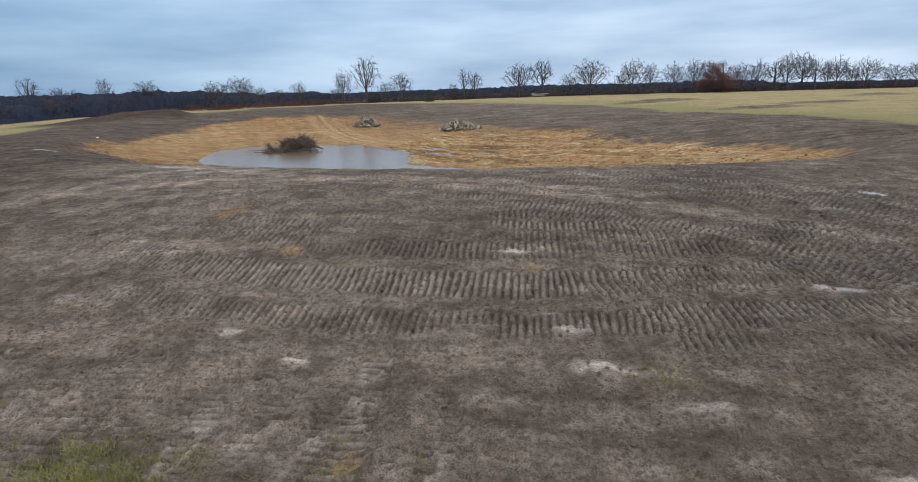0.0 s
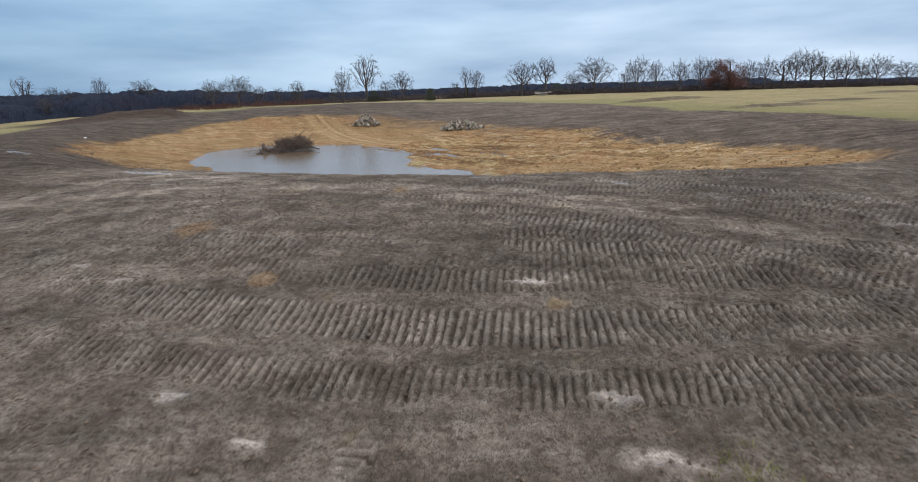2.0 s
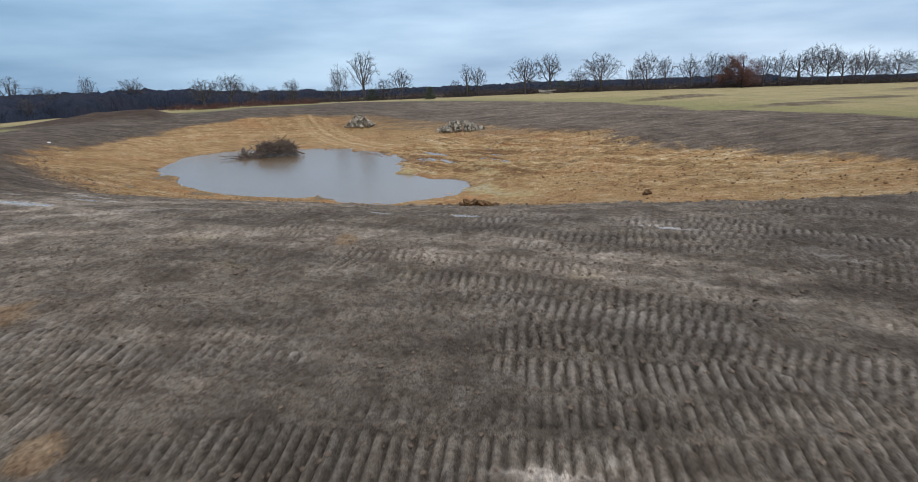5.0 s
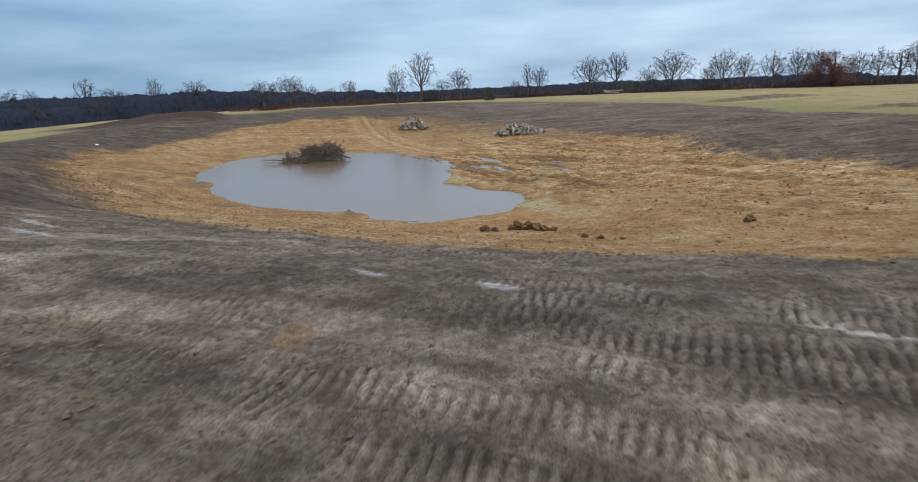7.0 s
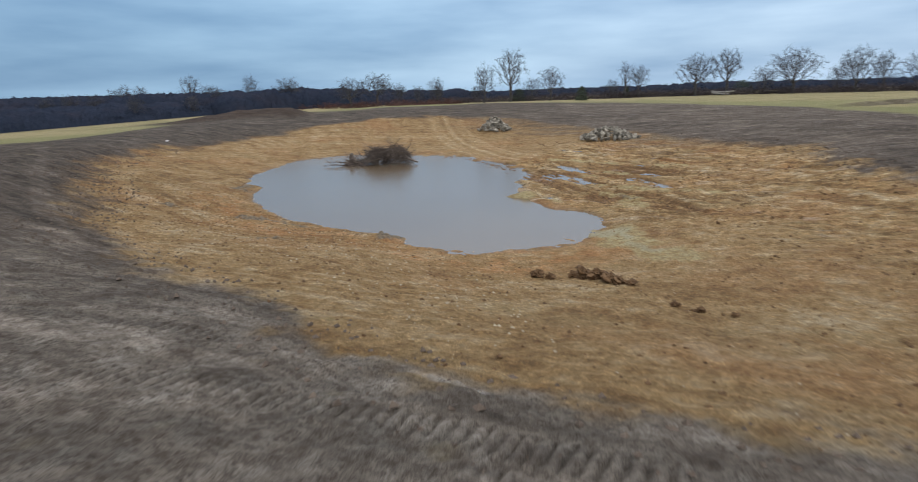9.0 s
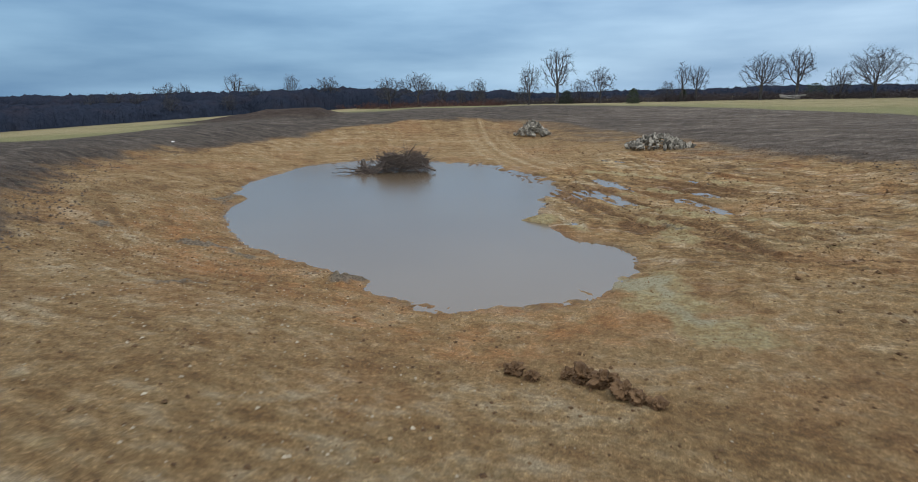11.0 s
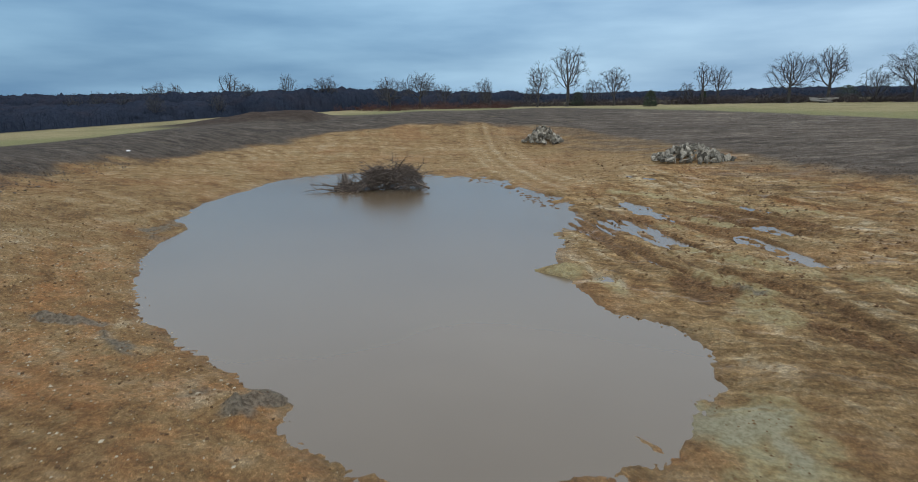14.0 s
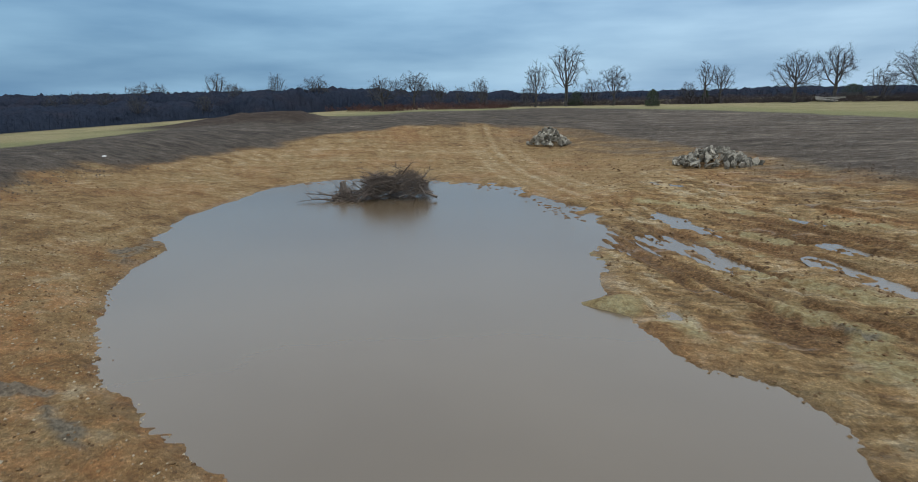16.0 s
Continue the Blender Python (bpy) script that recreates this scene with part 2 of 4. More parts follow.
    for px, py, lu, lv, hd in CRUMBLY:
        u, v = along(x, y, px, py, hd)
        cut = np.maximum(cut, smooth(0.25, 0.6, np.exp(-((u / lu) ** 2) - (v / lv) ** 2) + 0.4 * fbm(u / 1.2, v / 0.4, 4, 47)))
    clay = 1 - smooth(-0.9, 0.9, r - rc + 2.2 * fbm(x / 3.1, y / 3.1, 4, 21) + 1.3 * fbm(x / 0.55, y / 0.55, 4, 22) * (1 - smooth(20, 45, np.hypot(x + 8, y - 38))))
    for px, py, q in ((-6.5, 15.2, 0.35), (-0.9, 14.6, 0.25), (-9.3, 17.6, 0.6), (-3.3, 8.8, 0.25), (-5.0, 21.0, 0.3)):
        clay = np.maximum(clay, 0.55 * smooth(0.35, 0.7, np.exp(-((x - px) ** 2 + (y - py) ** 2) / q**2) + 0.4 * fbm(x / 0.3, y / 0.3, 3, 23)))
    clay = clay * (1 - 0.6 * smooth(-45, -15, -np.abs(np.degrees(ang) - 75)) * smooth(0.62, 1.0, s + 0.35 * fbm(x / 2.5, y / 1.2, 4, 25)))
    turf = smooth(-1.2, 1.2, r - rt + 3.2 * fbm(x / 7.0, y / 7.0, 5, 31)) * (1 - ridge)
    verge = smooth(16, 3, r - rt + 9 * fbm(x / 9.0, y / 5.0, 4, 35))
    # low terrace scarps cut into the pasture
    for px, py, lu, rise, hd in ((20.0, 104.0, 8.0, 0.55, 20), (27.0, 79.0, 6.0, 0.35, 15), (56.0, 107.5, 5.0, 0.45, 12), (38.0, 88.0, 7.0, 0.25, 12)):
        u, v = along(x, y, px, py, hd)
        v = v + 0.8 * wob
        m = np.exp(-((u / lu) ** 4))
        z = z + rise * m * smooth(-0.9, 0.5, v) * np.exp(-np.maximum(v, 0) / 7.0)
        turf = turf * (1 - 0.8 * m * smooth(0.35, 0.6, np.exp(-(((v + 0.3) / 0.8) ** 2)) + 0.25 * fbm(x / 1.5, y / 0.8, 3, 33)))
    wet = 1 - smooth(0.0, 0.12, z)
    wx, wy = x + 0.9 * fbm(x / 1.1, y / 1.1, 4, 91), y + 0.9 * fbm(x / 1.1, y / 1.1, 4, 95)
    pale = np.zeros_like(x)
    for px, py, lu, lv, hd in ((-4.8, 45.4, 1.9, 0.8, -30), (-3.2, 42.4, 2.2, 0.7, -50), (-11.6, 53.3, 1.6, 0.8, -25), (-4.7, 51.4, 1.6, 0.9, -50), (-6.8, 57.3, 1.6, 0.45, -40), (-8.6, 61.4, 1.4, 0.25, -45), (-1.2, 55.0, 2.0, 0.6, -40), (-7.4, 63.4, 1.8, 0.5, -40), (-3.2, 66.2, 1.6, 0.5, -25), (-12.6, 58.0, 0.8, 0.3, -45), (-10.5, 69.0, 5.0, 0.7, -20), (-9.3, 52.2, 1.6, 0.5, -40), (-2.3, 41.6, 2.0, 1.0, -40), (-3.9, 44.0, 2.0, 1.1, -45), (-4.8, 56.4, 2.0, 0.7, -45), (-5.6, 53.6, 1.8, 0.6, -42)):
        u, v = along(wx, wy, px, py, hd)
        pale = np.maximum(pale, np.exp(-((u / lu) ** 2) - (v / lv) ** 2))
    pale = smooth(0.30, 0.75, pale + 0.65 * fbm(x / 0.7, y / 0.7, 5, 41)) * 0.75
    grey = np.zeros_like(x)
    for px, py, lu, lv, hd in ((-13.6, 41.9, 1.1, 0.8, 40), (-29.0, 50.6, 1.8, 0.7, -58), (-18.7, 42.2, 0.9, 0.25, 10), (-20.6, 42.2, 1.2, 0.35, 10), (-24.5, 41.2, 0.9, 0.4, 30), (-5.2, 52.9, 1.0, 0.4, -30), (-16, 38, 0.8, 0.3, 20)):
        u, v = along(wx, wy, px, py, hd)
        grey = np.maximum(grey, np.exp(-((u / lu) ** 2) - (v / lv) ** 2))
    grey = smooth(0.42, 0.72, grey + 0.6 * fbm(x / 0.5, y / 0.5, 5, 43)) * 0.85
    mint = np.zeros_like(x)
    for px, py, lu, lv, hd in ((-9.2, 52.8, 0.9, 0.24, -48), (-5.1, 45.7, 0.8, 0.16, -15), (-4.9, 45.0, 1.4, 0.45, -35), (-3.0, 42.6, 1.7, 0.35, -48)):
        u, v = along(wx, wy, px, py, hd)
        mint = np.maximum(mint, np.exp(-((u / lu) ** 2) - (v / lv) ** 2))
    mint = 0.7 * smooth(0.3, 0.85, mint + 0.4 * fbm(x / 0.5, y / 0.5, 5, 49))
    # streaks: machine passes circle the basin; on the eastern flat they run straight
    west = smooth(-1.0, 0.6, -np.cos(ang - radians(15)))
    wheel = west * smooth(-0.1, 0.35, fbm(ang * 3.5, r / 2.4, 3, 52)) * np.cos((r - rs * 0.35) * 2 * math.pi / 0.62 + 1.5 * wob) * smooth(0.12, 0.3, s) * (1 - smooth(0.8, 0.95, s))
    arc = 0.30 * wheel + 0.45 * west * fbm(r / 0.5 + 0.9 * wob, ang * 5.0, 4, 51) + (0.45 - 0.25 * torn) * fbm(x / (1.3 + 3.5 * torn), y / 1.1, 5, 57)
    u, v = along(x, y, -8.0, 60.0, -50)
    line = np.clip(0.55 * fbm(u / 4.5 + 1.2 * wob, v / 0.7 + 2.0 * wob, 5, 53) + 0.6 * fbm(u / 2.5 + wob, v / 0.25 + 1.5 * wob, 4, 55) + 0.35 * fbm(x / 0.7, y / 0.7, 5, 59), -1, 1)
    tone = arc * (1 - east) + line * east
    # haul road from the water up through the northern gap
    u, v = along(x, y, -16.5, 70.0, 124)
    v = v - 0.9 * np.sin(u / 11.0)
    road = smooth(-1.5, 1.0, u) * (1 - smooth(40, 46, u)) * smooth(-0.2, 0.5, 2.6 - np.abs(v))
    tone = tone * (1 - 0.6 * road) + road * (0.2 + 0.35 * np.cos(v * 4.6) * np.cos(v * 1.1))
    tone = tone + (0.04 * np.clip(-1.4 * np.sin(ang), 0, 1) - 0.08 * np.clip(np.sin(ang) - np.cos(ang), 0, 1) - 0.16 * np.clip(-np.cos(ang), 0, 1) * smooth(0.5, -0.3, np.sin(ang))) * (1 - east) - 0.02 * east - 0.65 * cut
    north = smooth(-60, -25, -np.abs(np.degrees(ang) - 82))
    tone = tone - 0.2 * north * smooth(0.45, 0.85, s + 0.25 * wob)
    # rusty seams: under the topsoil in the east, along the water in the south
    rust = 0.45 * east * np.exp(-(((r - rc + 2.6) / 2.4) ** 2)) + np.exp(-(((r - rs - 1.8) / 2.6) ** 2)) * smooth(-70, -25, -np.abs(np.degrees(ang) + 85))
    u, v = along(x, y, -3.0, 67.4, -48)
    rust = rust + 1.2 * np.exp(-((u / 3.0) ** 2) - (v / 0.5) ** 2)
    rust = clay * smooth(0.25, 0.8, rust + 0.5 * fbm(x / 1.6, y / 1.6, 4, 97))
    # shiny films of water and smeared mud
    u, v = along(x, y, 0.0, 12.0, 1)
    slick = smooth(0.52, 0.74, fbm(u / 1.8, v / 0.45, 4, 81) + 0.35 * fbm(x / 5.0, y / 5.0, 2, 83))
    film = np.zeros_like(x)
    for px, py, lu, lv, hd in SLICKS:
        u, v = along(x, y, px, py, hd)
        film = np.maximum(film, smooth(0.45, 0.75, np.exp(-((u / lu) ** 2) - (v / lv) ** 2) + 0.55 * fbm(u / 0.5, v / 0.12, 3, 85)))
    packed = smooth(-23, -14, x + 1.5 * wob) * (1 - smooth(26, 33, y + 4 * wob)) * (1 - smooth(8, 16, x))
    slick = slick * (0.25 + 0.75 * packed)
    slick = np.maximum(slick, film)
    slick = slick * (1 - turf) * (1 - 0.8 * clay) + 0.5 * clay * smooth(0.35, 0.6, fbm(u / 2.0, v / 0.5, 4, 87)) * east
    # loose dark topsoil wherever the dozer has not packed it
    loose = 1 - packed
    # leaf litter under the woods, coloured near black for the shade there
    lane = np.zeros_like(x)
    for pts in LANES:
        for (ax, ay), (bx, by) in zip(pts, pts[1:]):
            i = np.flatnonzero(np.hypot(x - (ax + bx) / 2, y - (ay + by) / 2) < math.hypot(bx - ax, by - ay))
            k = np.clip(((x[i] - ax) * (bx - ax) + (y[i] - ay) * (by - ay)) / ((bx - ax) ** 2 + (by - ay) ** 2), 0, 1)
            d = np.hypot(x[i] - ax - k * (bx - ax), y[i] - ay - k * (by - ay)) + 0.3 * wob[i]
            lane[i] = np.maximum(lane[i], 1 - smooth(0.26, 0.46, d))
    lane = lane * (1 - clay) * smooth(-0.9, -0.2, fbm(x / 2.5, y / 2.5, 3, 99))
    # drag marks over the loose soil
    drag = 0.65 * fbm(r / 0.8 + 0.6 * wob, ang * 6.0, 5, 101) + 0.5 * fbm(x / 6.0, y / 2.2, 4, 103) + (0.14 * smooth(0, -9, x) + 0.36 * smooth(12.6, 11, y) - 0.38 * smooth(-1, 5, x) + 0.16 - 0.24 * smooth(12, 18, y) + 0.26 * smooth(20, 24, y)) * packed
    drag = drag - 0.65 * smooth(-14, -34, x)
    tone = tone * clay + drag * (1 - clay)
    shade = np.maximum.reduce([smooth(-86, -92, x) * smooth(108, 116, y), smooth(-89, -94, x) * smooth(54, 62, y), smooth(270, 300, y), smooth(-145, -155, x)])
    if detail:
        near = 1 - smooth(45, 110, np.hypot(x + 5, y - 30))
        rough = 0.085 * fbm(x / 0.9, y / 0.9, 4, 61) + (0.07 + 0.06 * smooth(12.5, 10.5, y)) * np.abs(fbm(x / 0.24, y / 0.24, 3, 63)) - 0.025 + 0.05 * np.clip(fbm(x / 0.13, y / 0.13, 2, 67), 0, 1)
        z = z + 0.11 * east * clay * np.clip(fbm(x / 0.38, y / 0.38, 4, 69), -0.3, 1) * smooth(0.0, 0.15, z) * (r < 34)
        rough = near * np.where(clay > 0.5, 0.75, 1.0) * rough * smooth(-0.3, 0.05, z)
        z = z + (0.035 + 0.025 * east) * tone * clay * near * smooth(-0.05, 0.1, z)
        # lip of dark crumbs where the topsoil overlies the clay
        z = z + 0.10 * np.exp(-(((r - rc - 0.4) / 0.9) ** 2)) * np.clip(fbm(x / 0.5, y / 0.5, 3, 65) + 0.25, 0, 1) * near
        bars, press, groove_shade = np.zeros_like(x), np.zeros_like(x), np.zeros_like(x)
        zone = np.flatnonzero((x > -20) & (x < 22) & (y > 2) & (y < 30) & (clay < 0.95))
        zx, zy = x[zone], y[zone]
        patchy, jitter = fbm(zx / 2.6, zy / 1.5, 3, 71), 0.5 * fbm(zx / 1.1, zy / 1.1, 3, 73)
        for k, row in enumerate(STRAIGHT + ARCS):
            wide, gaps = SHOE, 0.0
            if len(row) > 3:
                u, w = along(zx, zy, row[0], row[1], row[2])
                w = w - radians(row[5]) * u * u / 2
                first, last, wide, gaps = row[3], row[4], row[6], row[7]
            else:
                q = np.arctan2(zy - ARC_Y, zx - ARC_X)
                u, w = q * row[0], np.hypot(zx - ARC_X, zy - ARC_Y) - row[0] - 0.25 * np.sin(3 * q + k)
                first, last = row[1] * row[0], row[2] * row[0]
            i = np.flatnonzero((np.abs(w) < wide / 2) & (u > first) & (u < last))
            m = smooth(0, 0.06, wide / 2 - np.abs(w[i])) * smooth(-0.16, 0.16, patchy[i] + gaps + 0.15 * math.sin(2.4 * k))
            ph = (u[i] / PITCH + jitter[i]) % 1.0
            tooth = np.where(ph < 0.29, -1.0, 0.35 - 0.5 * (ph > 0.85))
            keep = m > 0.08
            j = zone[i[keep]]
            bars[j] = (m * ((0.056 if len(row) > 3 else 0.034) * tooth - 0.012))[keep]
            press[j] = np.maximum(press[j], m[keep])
            # marks the tread grooves, whose shade is painted into the mud colour
            groove_shade[j] = (m * (tooth < 0))[keep]
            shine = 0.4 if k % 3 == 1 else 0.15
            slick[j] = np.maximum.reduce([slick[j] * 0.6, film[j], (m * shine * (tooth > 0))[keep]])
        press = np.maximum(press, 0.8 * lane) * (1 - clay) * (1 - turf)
        z = z + 0.34 * grey * np.clip(fbm(x / 0.26, y / 0.16, 4, 107), -0.1, 1) * smooth(-0.05, 0.1, z)
        z = z + (bars * (1 - clay) * (1 - turf) + rough * (1 - 0.62 * press)) * (1 - 0.92 * film)
    else:
        press = groove_shade = np.zeros_like(x)
    return z, clay, turf, wet, pale, grey, tone, slick, shade, ridge, press, loose, rust, mint, cut, lane, groove_shade, verge, east


def heights(xs, ys, detail=False):
    return land(np.array(xs, float), np.array(ys, float), detail)[0]


def height(x, y, detail=False):
    return float(land(np.array([float(x)]), np.array([float(y)]), detail)[0][0])


# ---- materials ----
def material(name, rough=0.9, spec=0.3):
    m = bpy.data.materials.new(name)
    m.use_nodes = True
    b = m.node_tree.nodes["Principled BSDF"]
    b.inputs["Roughness"].default_value = rough
    b.inputs["Specular IOR Level"].default_value = spec
    return m, m.node_tree.nodes, m.node_tree.links, b


def noise_node(n, l, scale, detail=4, rough=0.55, vector=None):
    t = n.new("ShaderNodeTexNoise")
    t.inputs["Scale"].default_value, t.inputs["Detail"].default_value, t.inputs["Roughness"].default_value = scale, detail, rough
    if vector:
        l.new(vector, t.inputs["Vector"])
    return t.outputs[0]


def ramp_node(n, l, fac, stops):
    t = n.new("ShaderNodeValToRGB")
    e = t.color_ramp.elements
    while len(e) < len(stops):
        e.new(0.5)
    for k, (p, c) in zip(e, stops):
        k.position, k.color = p, (*c, 1)
    l.new(fac, t.inputs[0])
    return t.outputs[0]


def mix_node(n, l, fac, a, b):
    t = n.new("ShaderNodeMix")
    t.data_type = "RGBA"
    if isinstance(fac, float):
        t.inputs[0].default_value = fac
    else:
        l.new(fac, t.inputs[0])
    for socket, v in ((t.inputs[6], a), (t.inputs[7], b)):
        if isinstance(v, tuple):
            socket.default_value = (*v, 1)
        else:
            l.new(v, socket)
    return t.outputs[2]


def math_node(n, l, op, a, b=0.0, clamp=False):
    t = n.new("ShaderNodeMath")
    t.operation, t.use_clamp = op, clamp
    for socket, v in ((t.inputs[0], a), (t.inputs[1], b)):
        if isinstance(v, (int, float)):
            socket.default_value = v
        else:
            l.new(v, socket)
    return t.outputs[0]


def bump_node(n, l, b, value, strength, distance):
    t = n.new("ShaderNodeBump")
    t.inputs["Strength"].default_value, t.inputs["Distance"].default_value = strength, distance
    l.new(value, t.inputs["Height"])
    l.new(t.outputs[0], b.inputs["Normal"])


def attr_node(n, name):
    t = n.new("ShaderNodeAttribute")
    t.attribute_name = name
    return t.outputs["Fac"]


def earth_material():
    m, n, l, b = material("earth", 0.8, 0.13)
    pos = n.new("ShaderNodeNewGeometry").outputs["Position"]
    big = noise_node(n, l, 0.22, 5, 0.6, pos)
    patch = noise_node(n, l, 0.7, 4, 0.6, pos)
    mid = noise_node(n, l, 2.3, 6, 0.72, pos)
    fine = noise_node(n, l, 9.0, 5, 0.75, pos)
    grain = noise_node(n, l, 34.0, 4, 0.75, pos)
    clod = n.new("ShaderNodeTexVoronoi")
    clod.inputs["Scale"].default_value = 11.0
    clod.inputs["Randomness"].default_value = 1.0
    l.new(pos, clod.inputs["Vector"])
    clod = clod.outputs["Distance"]
    tone = attr_node(n, "tone")

    def swing(value, lo, hi, a, b):
        t = n.new("ShaderNodeMapRange")
        for k, v in zip((1, 2, 3, 4), (lo, hi, a, b)):
            t.inputs[k].default_value = v
        l.new(value, t.inputs[0])
        return t.outputs[0]

    def scaled(color, value):
        t = n.new("ShaderNodeVectorMath")
        t.operation = "SCALE"
        l.new(color, t.inputs[0])
        l.new(value, t.inputs[3])
        return t.outputs[0]

    # colour follows the bump noise: hollows between crumbs and clods painted darker, as shade
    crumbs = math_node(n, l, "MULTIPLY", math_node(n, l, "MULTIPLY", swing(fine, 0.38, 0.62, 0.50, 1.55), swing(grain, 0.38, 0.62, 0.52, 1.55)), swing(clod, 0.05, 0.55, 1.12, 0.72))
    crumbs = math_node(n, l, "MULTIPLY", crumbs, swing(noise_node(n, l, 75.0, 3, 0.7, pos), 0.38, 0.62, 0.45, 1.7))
    stretch = n.new("ShaderNodeMapping")
    stretch.inputs["Scale"].default_value = (0.45, 2.4, 1.0)
    l.new(pos, stretch.inputs[0])
    smear = noise_node(n, l, 1.0, 5, 0.65, stretch.outputs[0])
    # topsoil mud: pale smeared faces, dark wet crumbs with crevice shade in the colour
    mud = ramp_node(n, l, mid, [(0.36, (0.142, 0.120, 0.096)), (0.50, (0.188, 0.161, 0.131)), (0.64, (0.230, 0.206, 0.174))])
    mud = mix_node(n, l, ramp_node(n, l, patch, [(0.36, (0.3, 0.3, 0.3)), (0.48, (0, 0, 0))]), mud, (0.100, 0.077, 0.060))
    mud = mix_node(n, l, attr_node(n, "loose"), mud, mix_node(n, l, 0.45, scaled(mud, swing(mid, 0.0, 1.0, 0.70, 0.70)), (0.105, 0.080, 0.061)))
    drawn = n.new("ShaderNodeMapping")
    drawn.inputs["Scale"].default_value = (0.30, 1.3, 1.0)
    l.new(pos, drawn.inputs[0])
    drawn = noise_node(n, l, 1.0, 7, 0.72, drawn.outputs[0])
    mud = mix_node(n, l, attr_node(n, "loose"), mud, scaled(mud, swing(drawn, 0.36, 0.64, 0.55, 1.55)))
    mud = mix_node(n, l, attr_node(n, "spoil"), mud, (0.078, 0.055, 0.042))
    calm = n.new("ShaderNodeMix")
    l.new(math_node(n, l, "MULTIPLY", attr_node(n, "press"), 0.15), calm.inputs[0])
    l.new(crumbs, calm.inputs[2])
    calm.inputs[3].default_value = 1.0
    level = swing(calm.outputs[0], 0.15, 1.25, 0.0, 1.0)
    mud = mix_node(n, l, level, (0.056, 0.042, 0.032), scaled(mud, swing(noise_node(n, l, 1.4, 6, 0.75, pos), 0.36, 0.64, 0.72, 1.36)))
    # shade of the tread grooves, put in by darkening the mud colour
    mud = mix_node(n, l, math_node(n, l, "MULTIPLY", attr_node(n, "groove_shade"), 0.62), mud, scaled(mud, swing(fine, 0.3, 0.7, 0.40, 0.62)))
    mud = scaled(mud, swing(smear, 0.34, 0.66, 0.76, 1.28))
    mud = scaled(mud, swing(tone, -0.6, 0.6, 0.70, 1.34))
    mud = mix_node(n, l, math_node(n, l, "MULTIPLY", attr_node(n, "lane"), 0.95), mud, scaled(mud, swing(mid, 0.3, 0.7, 1.2, 1.45)))
    # clay subsoil, from red brown through ochre to pale sand
    lev = math_node(n, l, "ADD", math_node(n, l, "MULTIPLY", tone, 0.30), math_node(n, l, "ADD", math_node(n, l, "MULTIPLY", noise_node(n, l, 2.0, 6, 0.62, pos), 0.66), math_node(n, l, "MULTIPLY", patch, 0.34)))
    clay = ramp_node(n, l, lev, [(0.24, (0.095, 0.054, 0.024)), (0.40, (0.172, 0.105, 0.046)), (0.54, (0.236, 0.157, 0.075)), (0.72, (0.325, 0.258, 0.163))])
    clay = scaled(clay, swing(noise_node(n, l, 5.0, 6, 0.8, pos), 0.36, 0.64, 0.84, 1.34))
    blade = n.new("ShaderNodeMapping")
    blade.inputs["Rotation"].default_value = (0, 0, radians(50))
    blade.inputs["Scale"].default_value = (0.35, 3.6, 1.0)
    l.new(pos, blade.inputs[0])
    blade = noise_node(n, l, 1.0, 7, 0.7, blade.outputs[0])
    clay = mix_node(n, l, attr_node(n, "streak"), clay, scaled(clay, swing(blade, 0.38, 0.62, 0.62, 1.42)))
    redder = ramp_node(n, l, noise_node(n, l, 0.16, 4, 0.6, pos), [(0.50, (0, 0, 0)), (0.64, (0.4, 0.4, 0.4))])
    clay = mix_node(n, l, redder, clay, mix_node(n, l, 0.6, clay, (0.27, 0.122, 0.050)))
    olive = ramp_node(n, l, noise_node(n, l, 0.31, 4, 0.6, pos), [(0.54, (0, 0, 0)), (0.68, (0.4, 0.4, 0.4))])
    clay = mix_node(n, l, olive, clay, mix_node(n, l, 0.6, clay, (0.24, 0.20, 0.11)))
    clay = mix_node(n, l, attr_node(n, "rust"), clay, mix_node(n, l, ramp_node(n, l, noise_node(n, l, 1.1, 5, 0.65, pos), [(0.44, (0.04, 0.04, 0.04)), (0.62, (0.42, 0.42, 0.42))]), clay, (0.37, 0.160, 0.058)))
    clay = mix_node(n, l, math_node(n, l, "MULTIPLY", attr_node(n, "cut"), 0.6), clay, ramp_node(n, l, fine, [(0.36, (0.060, 0.030, 0.013)), (0.64, (0.19, 0.105, 0.048))]))
    # clay takes the same painted crevice shade, softened
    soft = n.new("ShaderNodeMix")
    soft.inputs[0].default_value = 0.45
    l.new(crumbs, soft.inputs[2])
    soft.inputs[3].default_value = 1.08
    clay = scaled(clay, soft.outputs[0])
    turf = ramp_node(n, l, mid, [(0.28, (0.14, 0.114, 0.052)), (0.5, (0.24, 0.205, 0.10)), (0.75, (0.33, 0.285, 0.16))])
    turf2 = ramp_node(n, l, big, [(0.36, (0.185, 0.170, 0.082)), (0.54, (0.29, 0.240, 0.132))])
    turf2 = mix_node(n, l, math_node(n, l, "MULTIPLY", attr_node(n, "verge"), 0.75), turf2, (0.125, 0.150, 0.055))
    turf = scaled(mix_node(n, l, 0.6, turf, turf2), swing(fine, 0.35, 0.65, 0.72, 1.28))
